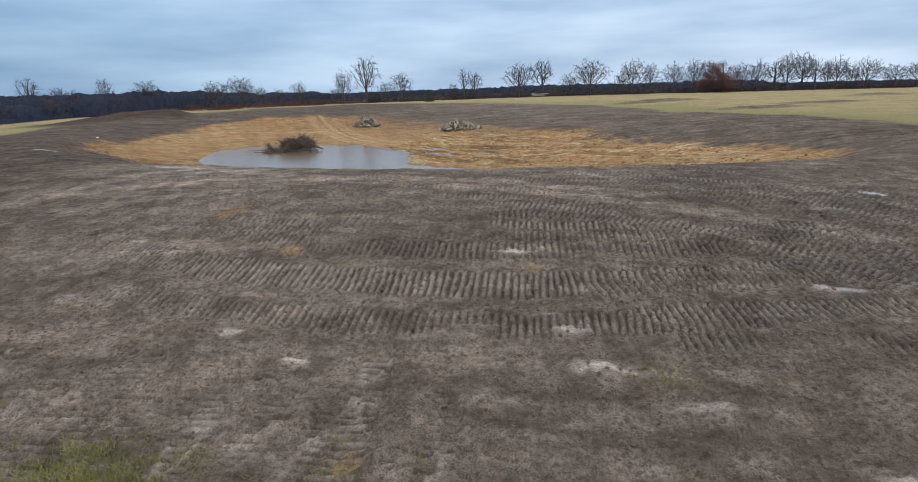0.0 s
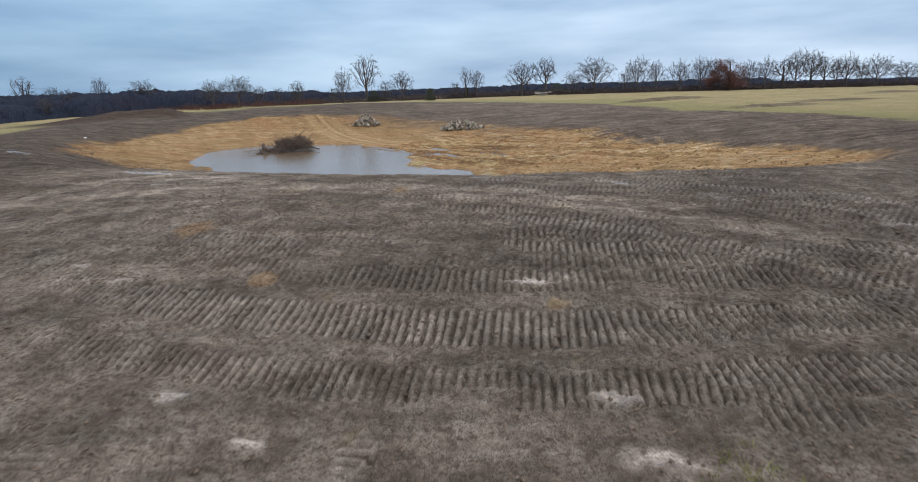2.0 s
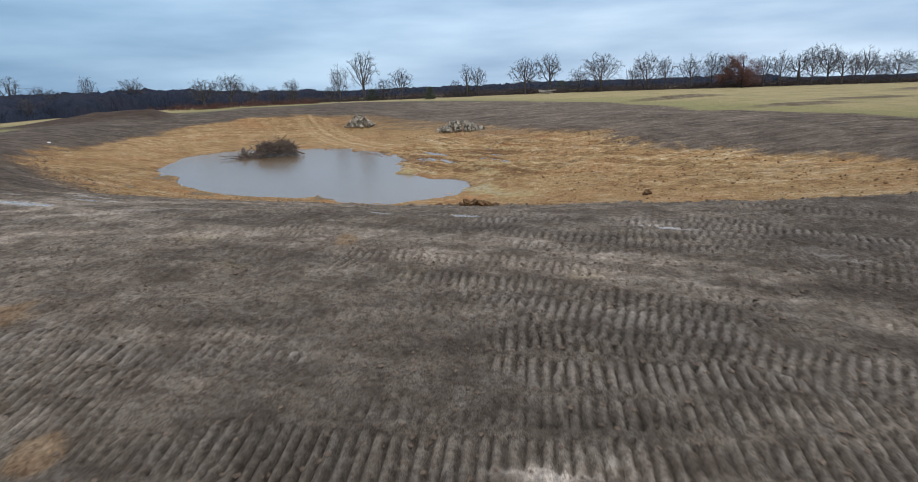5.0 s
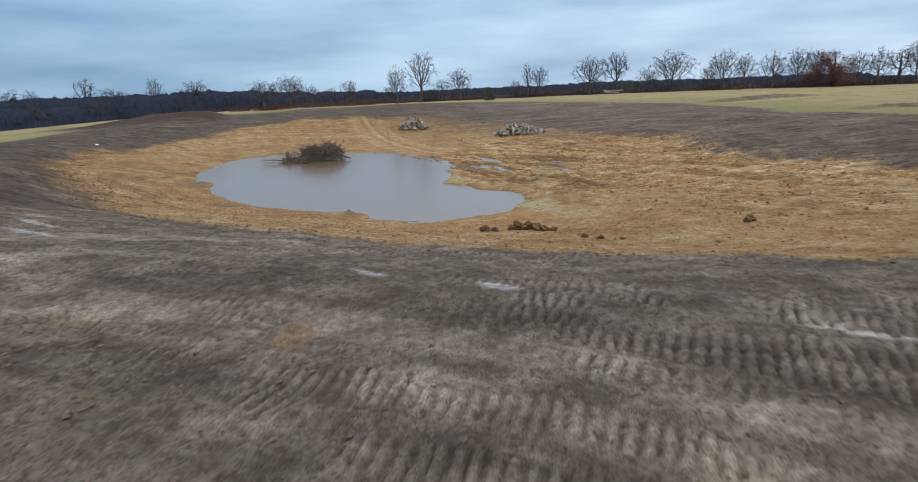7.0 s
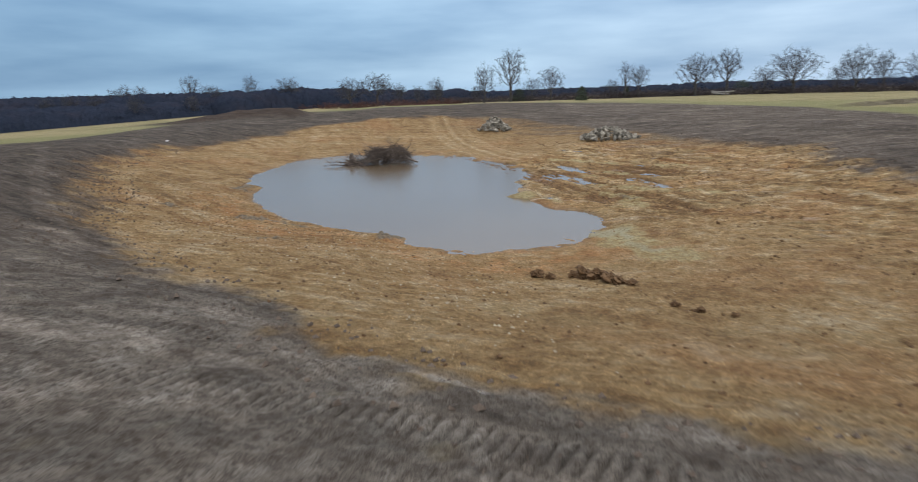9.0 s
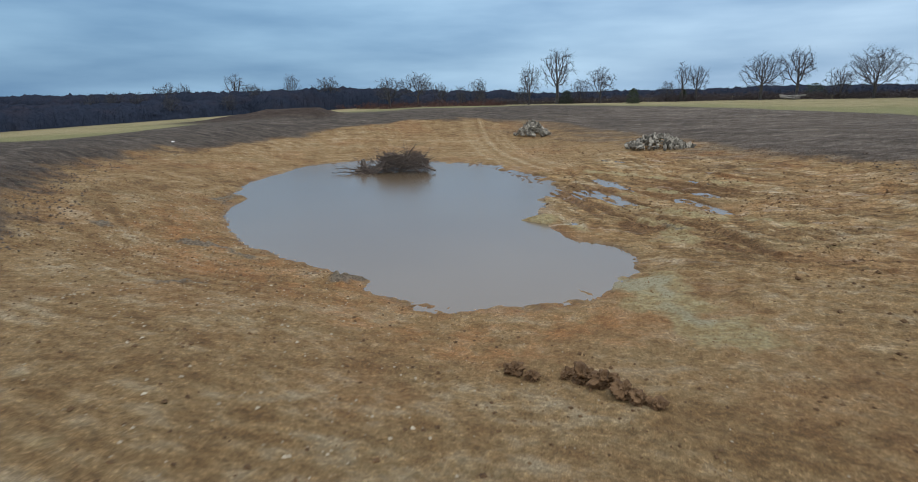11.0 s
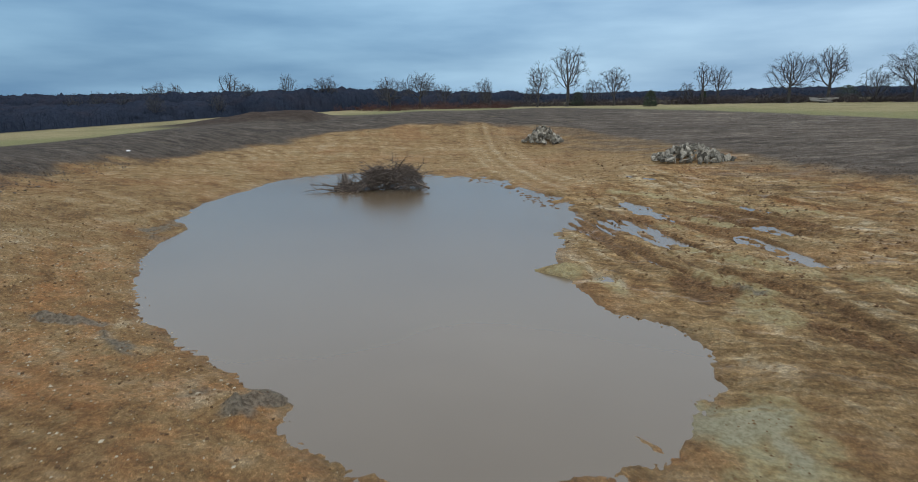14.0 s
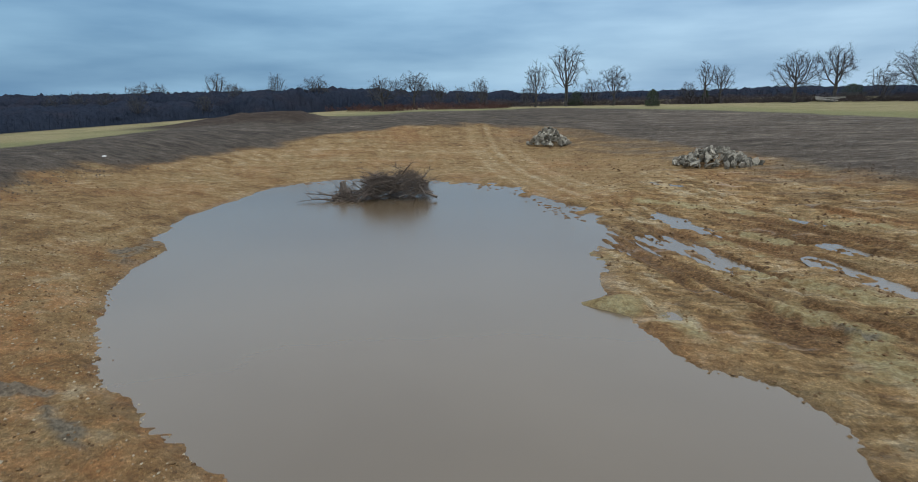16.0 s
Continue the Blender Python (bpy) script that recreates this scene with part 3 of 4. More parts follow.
    # litter colour is darkened to carry the shade under the woods
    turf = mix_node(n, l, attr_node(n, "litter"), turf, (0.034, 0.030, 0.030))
    pale = scaled(ramp_node(n, l, mid, [(0.38, (0.23, 0.165, 0.075)), (0.5, (0.30, 0.245, 0.125)), (0.64, (0.36, 0.325, 0.19))]), swing(fine, 0.38, 0.62, 0.7, 1.25))
    grey = ramp_node(n, l, fine, [(0.36, (0.070, 0.059, 0.045)), (0.64, (0.235, 0.205, 0.160))])
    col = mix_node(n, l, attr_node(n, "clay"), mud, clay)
    col = mix_node(n, l, attr_node(n, "pale"), col, pale)
    col = mix_node(n, l, attr_node(n, "mint"), col, ramp_node(n, l, fine, [(0.36, (0.225, 0.205, 0.125)), (0.62, (0.36, 0.345, 0.25))]))
    col = mix_node(n, l, attr_node(n, "grey"), col, grey)
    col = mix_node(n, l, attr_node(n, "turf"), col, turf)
    damp = math_node(n, l, "MULTIPLY", attr_node(n, "wet"), 0.3, True)
    dark = n.new("ShaderNodeMix")
    dark.data_type, dark.blend_type = "RGBA", "MULTIPLY"
    l.new(damp, dark.inputs[0])
    l.new(col, dark.inputs[6])
    dark.inputs[7].default_value = (0.55, 0.50, 0.45, 1)
    l.new(dark.outputs[2], b.inputs["Base Color"])
    # films of water shine
    rough = math_node(n, l, "SUBTRACT", math_node(n, l, "SUBTRACT", 0.9, math_node(n, l, "MULTIPLY", attr_node(n, "slick"), 0.80)), math_node(n, l, "MULTIPLY", attr_node(n, "wet"), 0.35), True)
    l.new(rough, b.inputs["Roughness"])
    l.new(math_node(n, l, "ADD", 0.12, math_node(n, l, "MULTIPLY", attr_node(n, "slick"), 0.5)), b.inputs["Specular IOR Level"])
    lumps = math_node(n, l, "ADD", math_node(n, l, "MULTIPLY", fine, 0.9), math_node(n, l, "MULTIPLY", grain, 0.8))
    lumps = math_node(n, l, "SUBTRACT", lumps, math_node(n, l, "MULTIPLY", clod, 0.25))
    flatten = math_node(n, l, "SUBTRACT", math_node(n, l, "SUBTRACT", 1.0, math_node(n, l, "MULTIPLY", attr_node(n, "slick"), 0.92)), math_node(n, l, "MULTIPLY", attr_node(n, "press"), 0.2), True)
    flatten = math_node(n, l, "SUBTRACT", flatten, math_node(n, l, "MULTIPLY", attr_node(n, "clay"), 0.35), True)
    bump_node(n, l, b, math_node(n, l, "MULTIPLY", lumps, flatten), 1.0, 0.10)
    return m


def water_material():
    m, n, l, b = material("muddy_water", 0.2, 0.75)
    pos = n.new("ShaderNodeNewGeometry").outputs["Position"]
    col = ramp_node(n, l, noise_node(n, l, 0.12, 3, 0.5, pos), [(0.35, (0.088, 0.060, 0.033)), (0.65, (0.106, 0.075, 0.044))])
    l.new(col, b.inputs["Base Color"])
    b.inputs["IOR"].default_value = 1.55
    bump_node(n, l, b, noise_node(n, l, 2.2, 3, 0.5, pos), 0.09, 0.02)
    return m


def plain_material(name, dark, light, scale, rough=0.9, relief=0.02, random_tint=0.0):
    m, n, l, b = material(name, rough)
    pos = n.new("ShaderNodeTexCoord").outputs["Object"]
    col = ramp_node(n, l, noise_node(n, l, scale, 5, 0.65, pos), [(0.3, dark), (0.7, light)])
    if random_tint:
        info = n.new("ShaderNodeObjectInfo").outputs["Random"]
        t = n.new("ShaderNodeHueSaturation")
        l.new(math_node(n, l, "ADD", 1 - random_tint / 2, math_node(n, l, "MULTIPLY", info, random_tint)), t.inputs["Value"])
        l.new(col, t.inputs["Color"])
        col = t.outputs[0]
    l.new(col, b.inputs["Base Color"])
    if relief:
        bump_node(n, l, b, noise_node(n, l, scale * 3, 4, 0.6, pos), 0.7, relief)
    return m


def woods_material():
    """Leafless twigwork seen from far off: upright grain, bluish grey brown, with haze and inner shade painted in."""
    m, n, l, b = material("far_woods", 1.0, 0.0)
    pos = n.new("ShaderNodeTexCoord").outputs["Object"]
    grain = n.new("ShaderNodeMapping")
    grain.inputs["Scale"].default_value = (2.6, 2.6, 0.55)
    l.new(pos, grain.inputs[0])
    fine = noise_node(n, l, 1.0, 5, 0.8, grain.outputs[0])
    broad = noise_node(n, l, 0.12, 4, 0.6, pos)
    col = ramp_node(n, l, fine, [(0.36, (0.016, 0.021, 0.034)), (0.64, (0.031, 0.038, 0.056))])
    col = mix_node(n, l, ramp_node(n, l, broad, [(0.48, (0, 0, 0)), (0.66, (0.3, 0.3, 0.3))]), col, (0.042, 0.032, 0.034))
    l.new(col, b.inputs["Base Color"])
    bump_node(n, l, b, fine, 0.6, 0.15)
    return m


EARTH = earth_material()
WATER = water_material()
BARK = plain_material("grey_bark", (0.040, 0.036, 0.034), (0.095, 0.084, 0.076), 3.0)
TWIG = plain_material("twigs", (0.040, 0.040, 0.044), (0.075, 0.074, 0.080), 1.0, relief=0)
RUSSET = plain_material("russet_leaves", (0.060, 0.030, 0.024), (0.110, 0.052, 0.040), 1.2, relief=0)
CEDAR = plain_material("cedar_needles", (0.018, 0.026, 0.014), (0.05, 0.065, 0.035), 2.0, relief=0)
SCRUB = plain_material("scrub_stems", (0.044, 0.035, 0.037), (0.080, 0.062, 0.060), 0.3, relief=0)
WOODS = woods_material()
STONE = plain_material("grey_limestone", (0.095, 0.083, 0.064), (0.36, 0.325, 0.262), 4.0, 0.85, 0.03, 1.2)
DEADWOOD = plain_material("dead_wood", (0.065, 0.048, 0.038), (0.20, 0.155, 0.125), 6.0, 0.85, 0.01, 0.6)
STUMP = plain_material("weathered_stump", (0.07, 0.055, 0.045), (0.22, 0.18, 0.15), 5.0)
STRAW = plain_material("dry_grass", (0.14, 0.12, 0.04), (0.34, 0.29, 0.12), 0.8, relief=0)
GREENGRASS = plain_material("wet_green_grass", (0.085, 0.10, 0.024), (0.25, 0.25, 0.075), 2.0, relief=0)
CRUMB = plain_material("dark_soil_crumbs", (0.066, 0.047, 0.035), (0.145, 0.110, 0.083), 5.0)
CLAYCLOD = plain_material("brown_clay_clods", (0.055, 0.030, 0.014), (0.17, 0.098, 0.046), 7.0)
CLAYGRIT = plain_material("clay_grit", (0.115, 0.066, 0.030), (0.235, 0.150, 0.072), 1.7)
PEBBLE = plain_material("pale_pebbles", (0.22, 0.17, 0.10), (0.48, 0.41, 0.30), 3.0)
PALEWOOD = plain_material("bleached_logs", (0.16, 0.145, 0.125), (0.36, 0.33, 0.29), 2.0)
LITTER = plain_material("white_plastic", (0.65, 0.60, 0.58), (0.8, 0.77, 0.76), 2.0, 0.5, 0)


# ---- mesh tools ----
def mesh_from(name, verts, faces, mat, smooth_shade=False):
    me = bpy.data.meshes.new(name)
    me.from_pydata([tuple(v) for v in verts], [], faces)
    me.materials.append(mat)
    if smooth_shade:
        me.shade_smooth()
    return me


def part(name, me, parent, label="", m=None):
    ob = new(name, me)
    ob.parent = parent
    if m is not None:
        ob.matrix_basis = m
    if label:
        ob["label"] = label
    return ob


class Soup:
    """Gathers tubes, slivers and lumps into one mesh."""

    def __init__(self):
        self.v, self.f = [], []

    def tube(self, points, radii, sides=4, cap=False):
        base = len(self.v)
        for k, (p, r) in enumerate(zip(points, radii)):
            d = (points[min(k + 1, len(points) - 1)] - points[max(k - 1, 0)]).normalized()
            a = d.orthogonal().normalized()
            b = d.cross(a)
            for s in range(sides):
                w = 2 * math.pi * s / sides
                self.v.append(p + a * (r * math.cos(w)) + b * (r * math.sin(w)))
        for k in range(len(points) - 1):
            for s in range(sides):
                i, j = base + k * sides + s, base + k * sides + (s + 1) % sides
                self.f.append((i, j, j + sides, i + sides))
        if cap:
            self.f.append(tuple(range(base, base + sides))[::-1])
            self.f.append(tuple(base + (len(points) - 1) * sides + s for s in range(sides)))

    def sliver(self, p, q, w):
        d = (q - p).normalized()
        a = d.orthogonal().normalized()
        a.rotate(Matrix.Rotation(random.uniform(0, 6.28), 3, d))
        i = len(self.v)
        self.v += [p - a * w, p + a * w, q]
        self.f.append((i, i + 1, i + 2))

    def leaf(self, p, size):
        a = Vector((random.gauss(0, 1), random.gauss(0, 1), random.gauss(0, 1))).normalized() * size
        b = a.orthogonal().normalized() * size * 0.7
        i = len(self.v)
        self.v += [p - a, p + b, p + a]
        self.f.append((i, i + 1, i + 2))

    def lump(self, c, r, flat=0.7):
        i = len(self.v)
        for d in ((1, 0, 0), (-1, 0, 0), (0, 1, 0), (0, -1, 0), (0, 0, 1), (0, 0, -1)):
            q = random.uniform(0.65, 1.2) * r
            self.v.append(c + Vector((d[0] * q + random.uniform(-.25, .25) * r, d[1] * q + random.uniform(-.25, .25) * r, d[2] * q * flat)))
        for a, b, k in ((0, 2, 4), (2, 1, 4), (1, 3, 4), (3, 0, 4), (2, 0, 5), (1, 2, 5), (3, 1, 5), (0, 3, 5)):
            self.f.append((i + a, i + b, i + k))

    def mesh(self, name, mat, smooth_shade=False):
        return mesh_from(name, self.v, self.f, mat, smooth_shade)


# ---- ground: one sheet to the horizon, finest where the dozer tracks lie ----
def lines(stops, grow_low, grow_high, low, high):
    """Grid lines with the given steps between stops, growing outside them."""
    out = [stops[0][0]]
    for (a, step), (b, _) in zip(stops, stops[1:]):
        n = max(1, round((b - a) / step))
        out += [a + (b - a) * k / n for k in range(1, n + 1)]
    step = stops[-2][1]
    while out[-1] < high:
        step *= grow_high
        out.append(out[-1] + step)
    step, head = stops[0][1], []
    while (head[-1] if head else out[0]) > low:
        step *= grow_low
        head.append((head[-1] if head else out[0]) - step)
    return np.array(head[::-1] + out)


GX = lines(((-42, 0.3), (-25, 0.15), (-14, 0.075), (-8.7, 0.042), (6.2, 0.085), (14, 0.22), (22, 0)), 1.08, 1.08, -3000, 3000)
GY = lines(((7.5, 0.075), (27, 0.095), (50, 0.15), (75, 0.35), (100, 0)), 1.10, 1.065, -600, 3500)


def build_ground():
    x, y = np.meshgrid(GX, GY)
    z, clay, turf, wet, pale, grey, tone, slick, shade, ridge, press, loose, rust, mint, cut, lane, groove_shade, verge, east = land(x.ravel(), y.ravel())
    nx, ny = len(GX), len(GY)
    co = np.stack([x.ravel(), y.ravel(), z], 1)
    i = (np.arange(ny - 1)[:, None] * nx + np.arange(nx - 1)[None]).ravel()
    quads = np.stack([i, i + 1, i + nx + 1, i + nx], 1)
    me = bpy.data.meshes.new("ground")
    me.vertices.add(len(co))
    me.vertices.foreach_set("co", co.ravel())
    me.loops.add(quads.size)
    me.loops.foreach_set("vertex_index", quads.ravel())
    me.polygons.add(len(quads))
    me.polygons.foreach_set("loop_start", np.arange(0, quads.size, 4))
    me.update(calc_edges=True)
    for name, v in (("clay", clay), ("turf", turf), ("wet", wet), ("pale", pale), ("grey", grey), ("tone", tone), ("slick", slick), ("litter", shade), ("spoil", ridge), ("press", press), ("loose", loose), ("rust", rust), ("mint", mint), ("cut", cut), ("lane", lane), ("groove_shade", groove_shade), ("verge", verge), ("streak", east)):
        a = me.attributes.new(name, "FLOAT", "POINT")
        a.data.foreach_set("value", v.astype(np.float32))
    me.materials.append(EARTH)
    me.shade_smooth()
    return tagged(new("ground", me), "bulldozed muddy earth with orange clay basin and dry pasture", "ground", kind="structure")


build_ground()


# ---- water ----
def disc(name, cx, cy, z, radius, n=96):
    bm = bmesh.new()
    vs = []
    for k in range(n):
        w = 2 * math.pi * k / n
        q = radius(w)
        vs.append(bm.verts.new((cx + q * math.cos(w), cy + q * math.sin(w), z)))
    bm.faces.new(vs)
    me = bpy.data.meshes.new(name)
    bm.to_mesh(me)
    bm.free()
    me.materials.append(WATER)
    return new(name, me)


tagged(disc("pond_water", CX, CY, 0.0, lambda w: float(ring(SHORE, np.array([w]))[0]) + (1.6 if math.cos(w + 0.56) < 0.9 else 5.5)), "still brown muddy pond water reflecting an overcast sky", "water", kind="structure")
for px, py, lu, lv, hd, level in RUTS:
    def reach(w, lu=lu, lv=lv, hd=hd):
        a = w - radians(hd)
        return 1.25 / math.hypot(math.cos(a) / lu, math.sin(a) / (lv * 1.5))
    tagged(disc("puddle", px, py, level, reach, 40), "shallow puddle in clay wheel ruts beside the pond", "puddle", "rut puddles")


# ---- trees ----
# crown shapes: height, trunk share, crown half width, crown middle, pull upwards, tips
SHAPES = ((10.0, 0.20, 3.1, 0.62, 0.34, 520), (9.0, 0.13, 4.8, 0.58, 0.12, 640), (8.0, 0.20, 3.7, 0.62, 0.10, 520), (9.0, 0.15, 3.6, 0.58, 0.22, 560), (6.5, 0.10, 3.0, 0.55, 0.20, 360), (9.5, 0.30, 1.9, 0.64, 0.30, 320))


def bare_tree(seed, tall, stem, wide, middle, upward, tips):
    """A leafless tree that grows towards points strewn through its crown; base at the origin."""
    rng = np.random.default_rng(seed)
    q = rng.normal(size=(tips * 3, 3))
    q /= np.linalg.norm(q, axis=1)[:, None]
    q *= (rng.random(tips * 3) ** 0.42)[:, None]
    lobes = 0.78 + 0.30 * np.sin(3 * np.arctan2(q[:, 1], q[:, 0]) + seed) * (q[:, 2] < 0.5) + 0.12 * rng.normal(size=tips * 3)
    q = q * np.clip(lobes, 0.45, 1.1)[:, None] * np.array([wide, wide, tall * (1 - middle)]) + np.array([0, 0, tall * middle])
    goals = q[(q[:, 2] > tall * stem * 0.9)][:tips]
    step = tall * 0.038
    pos, parent = [np.array([0.0, 0.0, -0.2])], [-1]
    lean = rng.normal(0, 0.06, 2)
    while pos[-1][2] < tall * stem:
        pos.append(pos[-1] + step * np.array([lean[0] + rng.normal(0, 0.05), lean[1] + rng.normal(0, 0.05), 1.0]))
        parent.append(len(pos) - 2)
    trunk_nodes = len(pos)
    for _ in range(46):
        if not len(goals):
            break
        p = np.array(pos)
        d = ((goals[:, None] - p[None]) ** 2).sum(2)
        near = d.argmin(1)
        dist = np.sqrt(d[np.arange(len(goals)), near])
        for k in np.unique(near):
            pull = goals[near == k] - p[k]
            way = (pull / np.linalg.norm(pull, axis=1)[:, None]).mean(0)
            out = p[k] - np.array([0, 0, tall * stem * 0.6])
            way = way + np.array([0, 0, upward]) + 0.30 * out / (np.linalg.norm(out) + 0.3) + rng.normal(0, 0.08, 3)
            bud = p[k] + step * way / (np.linalg.norm(way) + 1e-6)
            if ((p - bud) ** 2).sum(1).min() > (0.6 * step) ** 2:
                pos.append(bud)
                parent.append(int(k))
        goals = goals[(dist > step * 1.4) & (rng.random(len(goals)) > 0.02)]
    kids = [0] * len(pos)
    load = np.ones(len(pos))
    for k in range(len(pos) - 1, 0, -1):
        load[parent[k]] += load[k]
        kids[parent[k]] += 1
    r = np.maximum(tall * 0.026 * (load / load[0]) ** 0.44, 0.017)
    random.seed(seed)
    limbs, twigs = Soup(), Soup()
    pts = [Vector(v) for v in pos]
    for k in range(1, len(pos)):
        j = parent[k]
        limbs.tube([pts[j], pts[k]], [min(r[j], r[k] * 1.25), r[k]], 5 if r[k] > 0.09 else 3)
        if k < trunk_nodes + 4 or r[k] > 0.07:
            continue
        d = (pts[k] - pts[j]).normalized()
        for _ in range(10 if kids[k] == 0 else 5):
            e = (d + Vector((random.gauss(0, .5), random.gauss(0, .5), random.gauss(0.15, .42)))).normalized()
            tip = pts[k] + e * tall * random.uniform(0.04, 0.10)
            twigs.sliver(pts[k], tip, 0.012)
            for _ in range(1):
                q = pts[k].lerp(tip, random.uniform(0.3, 0.8))
                twigs.sliver(q, q + (e + Vector((random.gauss(0, .6), random.gauss(0, .6), random.gauss(0, .5)))) * tall * 0.045, 0.008)
    limbs.tube([pts[0], pts[0] + Vector((0, 0, 0.5))], [r[0] * 1.7, r[0] * 1.05], 7)
    return limbs.mesh("trunk", BARK), twigs.mesh("crown", TWIG)


TREES = [[bare_tree(11 + 7 * k + 50 * v, *shape) for v in range(2)] for k, shape in enumerate(SHAPES)]


def plant(kind, x, y, tall, half, turn, label, group):
    """One tree of the given height and crown half width."""
    s, w = tall / SHAPES[kind][0], half / SHAPES[kind][2]
    t = tagged(new("tree"), label, "tree", group)
    t.matrix_basis = pose(x, y, height(x, y), 0, 0, turn) @ Matrix.Diagonal((w, w, s, 1))
    trunk, crown = TREES[kind][int(turn) % 2]
    part("trunk", trunk, t)
    part("crown", crown, t)


# kind, x, y, height, crown half width
HEDGE_WEST = ((3, -72.2, 131, 6.6, 3.8), (2, -71.4, 141, 7.5, 4.3), (4, -68.5, 146, 5.4, 2.4), (4, -64.2, 148, 4.5, 1.9), (3, -55.5, 139, 5.9, 2.2), (3, -45.9, 143, 8.3, 2.6), (0, -41.3, 147, 11.3, 3.7), (4, -37.0, 149, 5.2, 2.3), (2, -32.3, 147, 7.0, 3.2), (4, -20.0, 151, 4.1, 1.9), (5, -17.1, 149, 7.2, 1.6), (0, -14.5, 150, 6.7, 2.0), (4, -60.3, 150, 3.9, 1.8), (4, -51, 152, 4.0, 2.2))
HEDGE_MIDDLE = ((3, -3.5, 146, 8.3, 3.9), (0, 1.8, 147, 8.9, 3.1), (4, 8.6, 149, 5.4, 2.6), (1, 13.4, 149, 8.5, 5.0), (4, 20.5, 149, 5.5, 2.0), (1, 23.2, 148, 8.1, 3.9), (3, 27.7, 150, 7.4, 2.1), (3, 32.5, 148, 7.2, 3.3), (3, 37.7, 150, 8.0, 3.2), (1, 41.1, 152, 7.4, 3.0))
HEDGE_EAST = ((3, 48.1, 149, 6.8, 2.7), (3, 51.0, 147, 7.2, 2.9), (5, 55.6, 150, 6.6, 2.6), (1, 57.7, 148, 8.6, 3.7), (3, 61.7, 150, 8.7, 3.6), (0, 63.1, 147, 7.0, 2.7), (3, 67.3, 150, 6.5, 2.5), (3, 68.4, 148, 7.5, 3.0), (4, 72.0, 149, 5.5, 2.4), (1, 73.9, 147, 6.8, 4.2), (1, 80.5, 148, 5.6, 3.8), (3, 86.0, 148, 6.0, 4.1), (1, 92.5, 149, 6.0, 4.5), (3, 97.5, 148, 5.9, 4.2))
WOOD_EDGE = ((5, -128.3, 141, 9.0, 3.0), (4, -109.6, 128, 6.4, 2.3), (0, -101.8, 134, 8.2, 2.1), (2, -91.2, 134, 7.3, 3.7), (4, -128.1, 120, 7.1, 3.1), (2, -123.8, 122, 6.6, 2.2), (4, -109.3, 130, 6.3, 2.0), (4, -124.1, 100, 4.9, 2.2), (2, -123.1, 104, 5.0, 2.2), (4, -120.7, 108, 5.1, 2.2), (2, -96.5, 118, 5.4, 2.0), (4, -93.5, 108, 4.2, 1.8), (2, -94.0, 96, 4.4, 1.7))
for k, (kind, x, y, tall, half) in enumerate(HEDGE_WEST + HEDGE_MIDDLE + HEDGE_EAST):
    plant(kind, x, y, tall, half, 47 * k, "bare leafless deciduous tree in the pasture hedgerow", "hedgerow trees")
for k, (kind, x, y, tall, half) in enumerate(WOOD_EDGE):
    plant(kind, x, y, tall, half, 61 * k, "bare crown rising above the bottomland woods", "wood edge trees")


def russet_tree(x, y, top, wide):
    random.seed(77)
    z = height(x, y)
    t = tagged(new("tree"), "oak still holding dense russet brown leaves", "tree")
    t.matrix_basis = pose(x, y, z)
    wood, leaves = Soup(), Soup()
    h = top - z
    wood.tube([Vector((0, 0, -0.1)), Vector((0.1, 0, h * 0.4)), Vector((0, 0.1, h * 0.8))], [0.28, 0.2, 0.06], 7)
    for _ in range(44):
        w, q = random.uniform(0, 6.28), math.sqrt(random.random())
        c = Vector((q * math.cos(w) * wide, q * math.sin(w) * wide * 0.7, 0))
        c.z = h * (0.12 + random.random() * 0.78 * math.sqrt(max(0.05, 1 - q * q)))
        wood.tube([Vector((0, 0, c.z * 0.6)), c], [0.08, 0.03], 3)
        for _ in range(330):
            leaves.leaf(c + Vector((random.gauss(0, 0.55), random.gauss(0, 0.55), random.gauss(0, 0.42))), random.uniform(0.09, 0.17))
    part("trunk", wood.mesh("trunk", BARK), t)
    part("crown", leaves.mesh("crown", RUSSET), t)


russet_tree(42.8, 146, 13.0, 4.7)


def cedar(x, y, tall, wide):
    random.seed(int(x * 7 + y))
    t = tagged(new("cedar_bush"), "dark green cedar bush at the pasture edge", "bush", "cedar bushes")
    t.matrix_basis = pose(x, y, height(x, y))
    leaves, wood = Soup(), Soup()
    wood.tube([Vector((0, 0, -0.1)), Vector((0, 0, tall * 0.8))], [0.09, 0.03], 5)
    for _ in range(1500):
        h = random.random() ** 1.3
        q = wide * math.sqrt(1 - h**2.4) * math.sqrt(random.random())
        w = random.uniform(0, 6.28)
        leaves.leaf(Vector((q * math.cos(w), q * math.sin(w), 0.1 + h * tall)), random.uniform(0.07, 0.16))
    part("trunk", wood.mesh("trunk", BARK), t)
    part("crown", leaves.mesh("crown", CEDAR), t)


for x, y, tall, wide in ((-40, 149.5, 2.6, 1.6), (-24, 138, 2.6, 1.2), (5.2, 155, 2.6, 2.2), (-17, 150.5, 2.2, 0.7), (-104, 118, 3.5, 1.8), (-110, 120, 3.2, 2.2)):
    cedar(x, y, tall, wide)


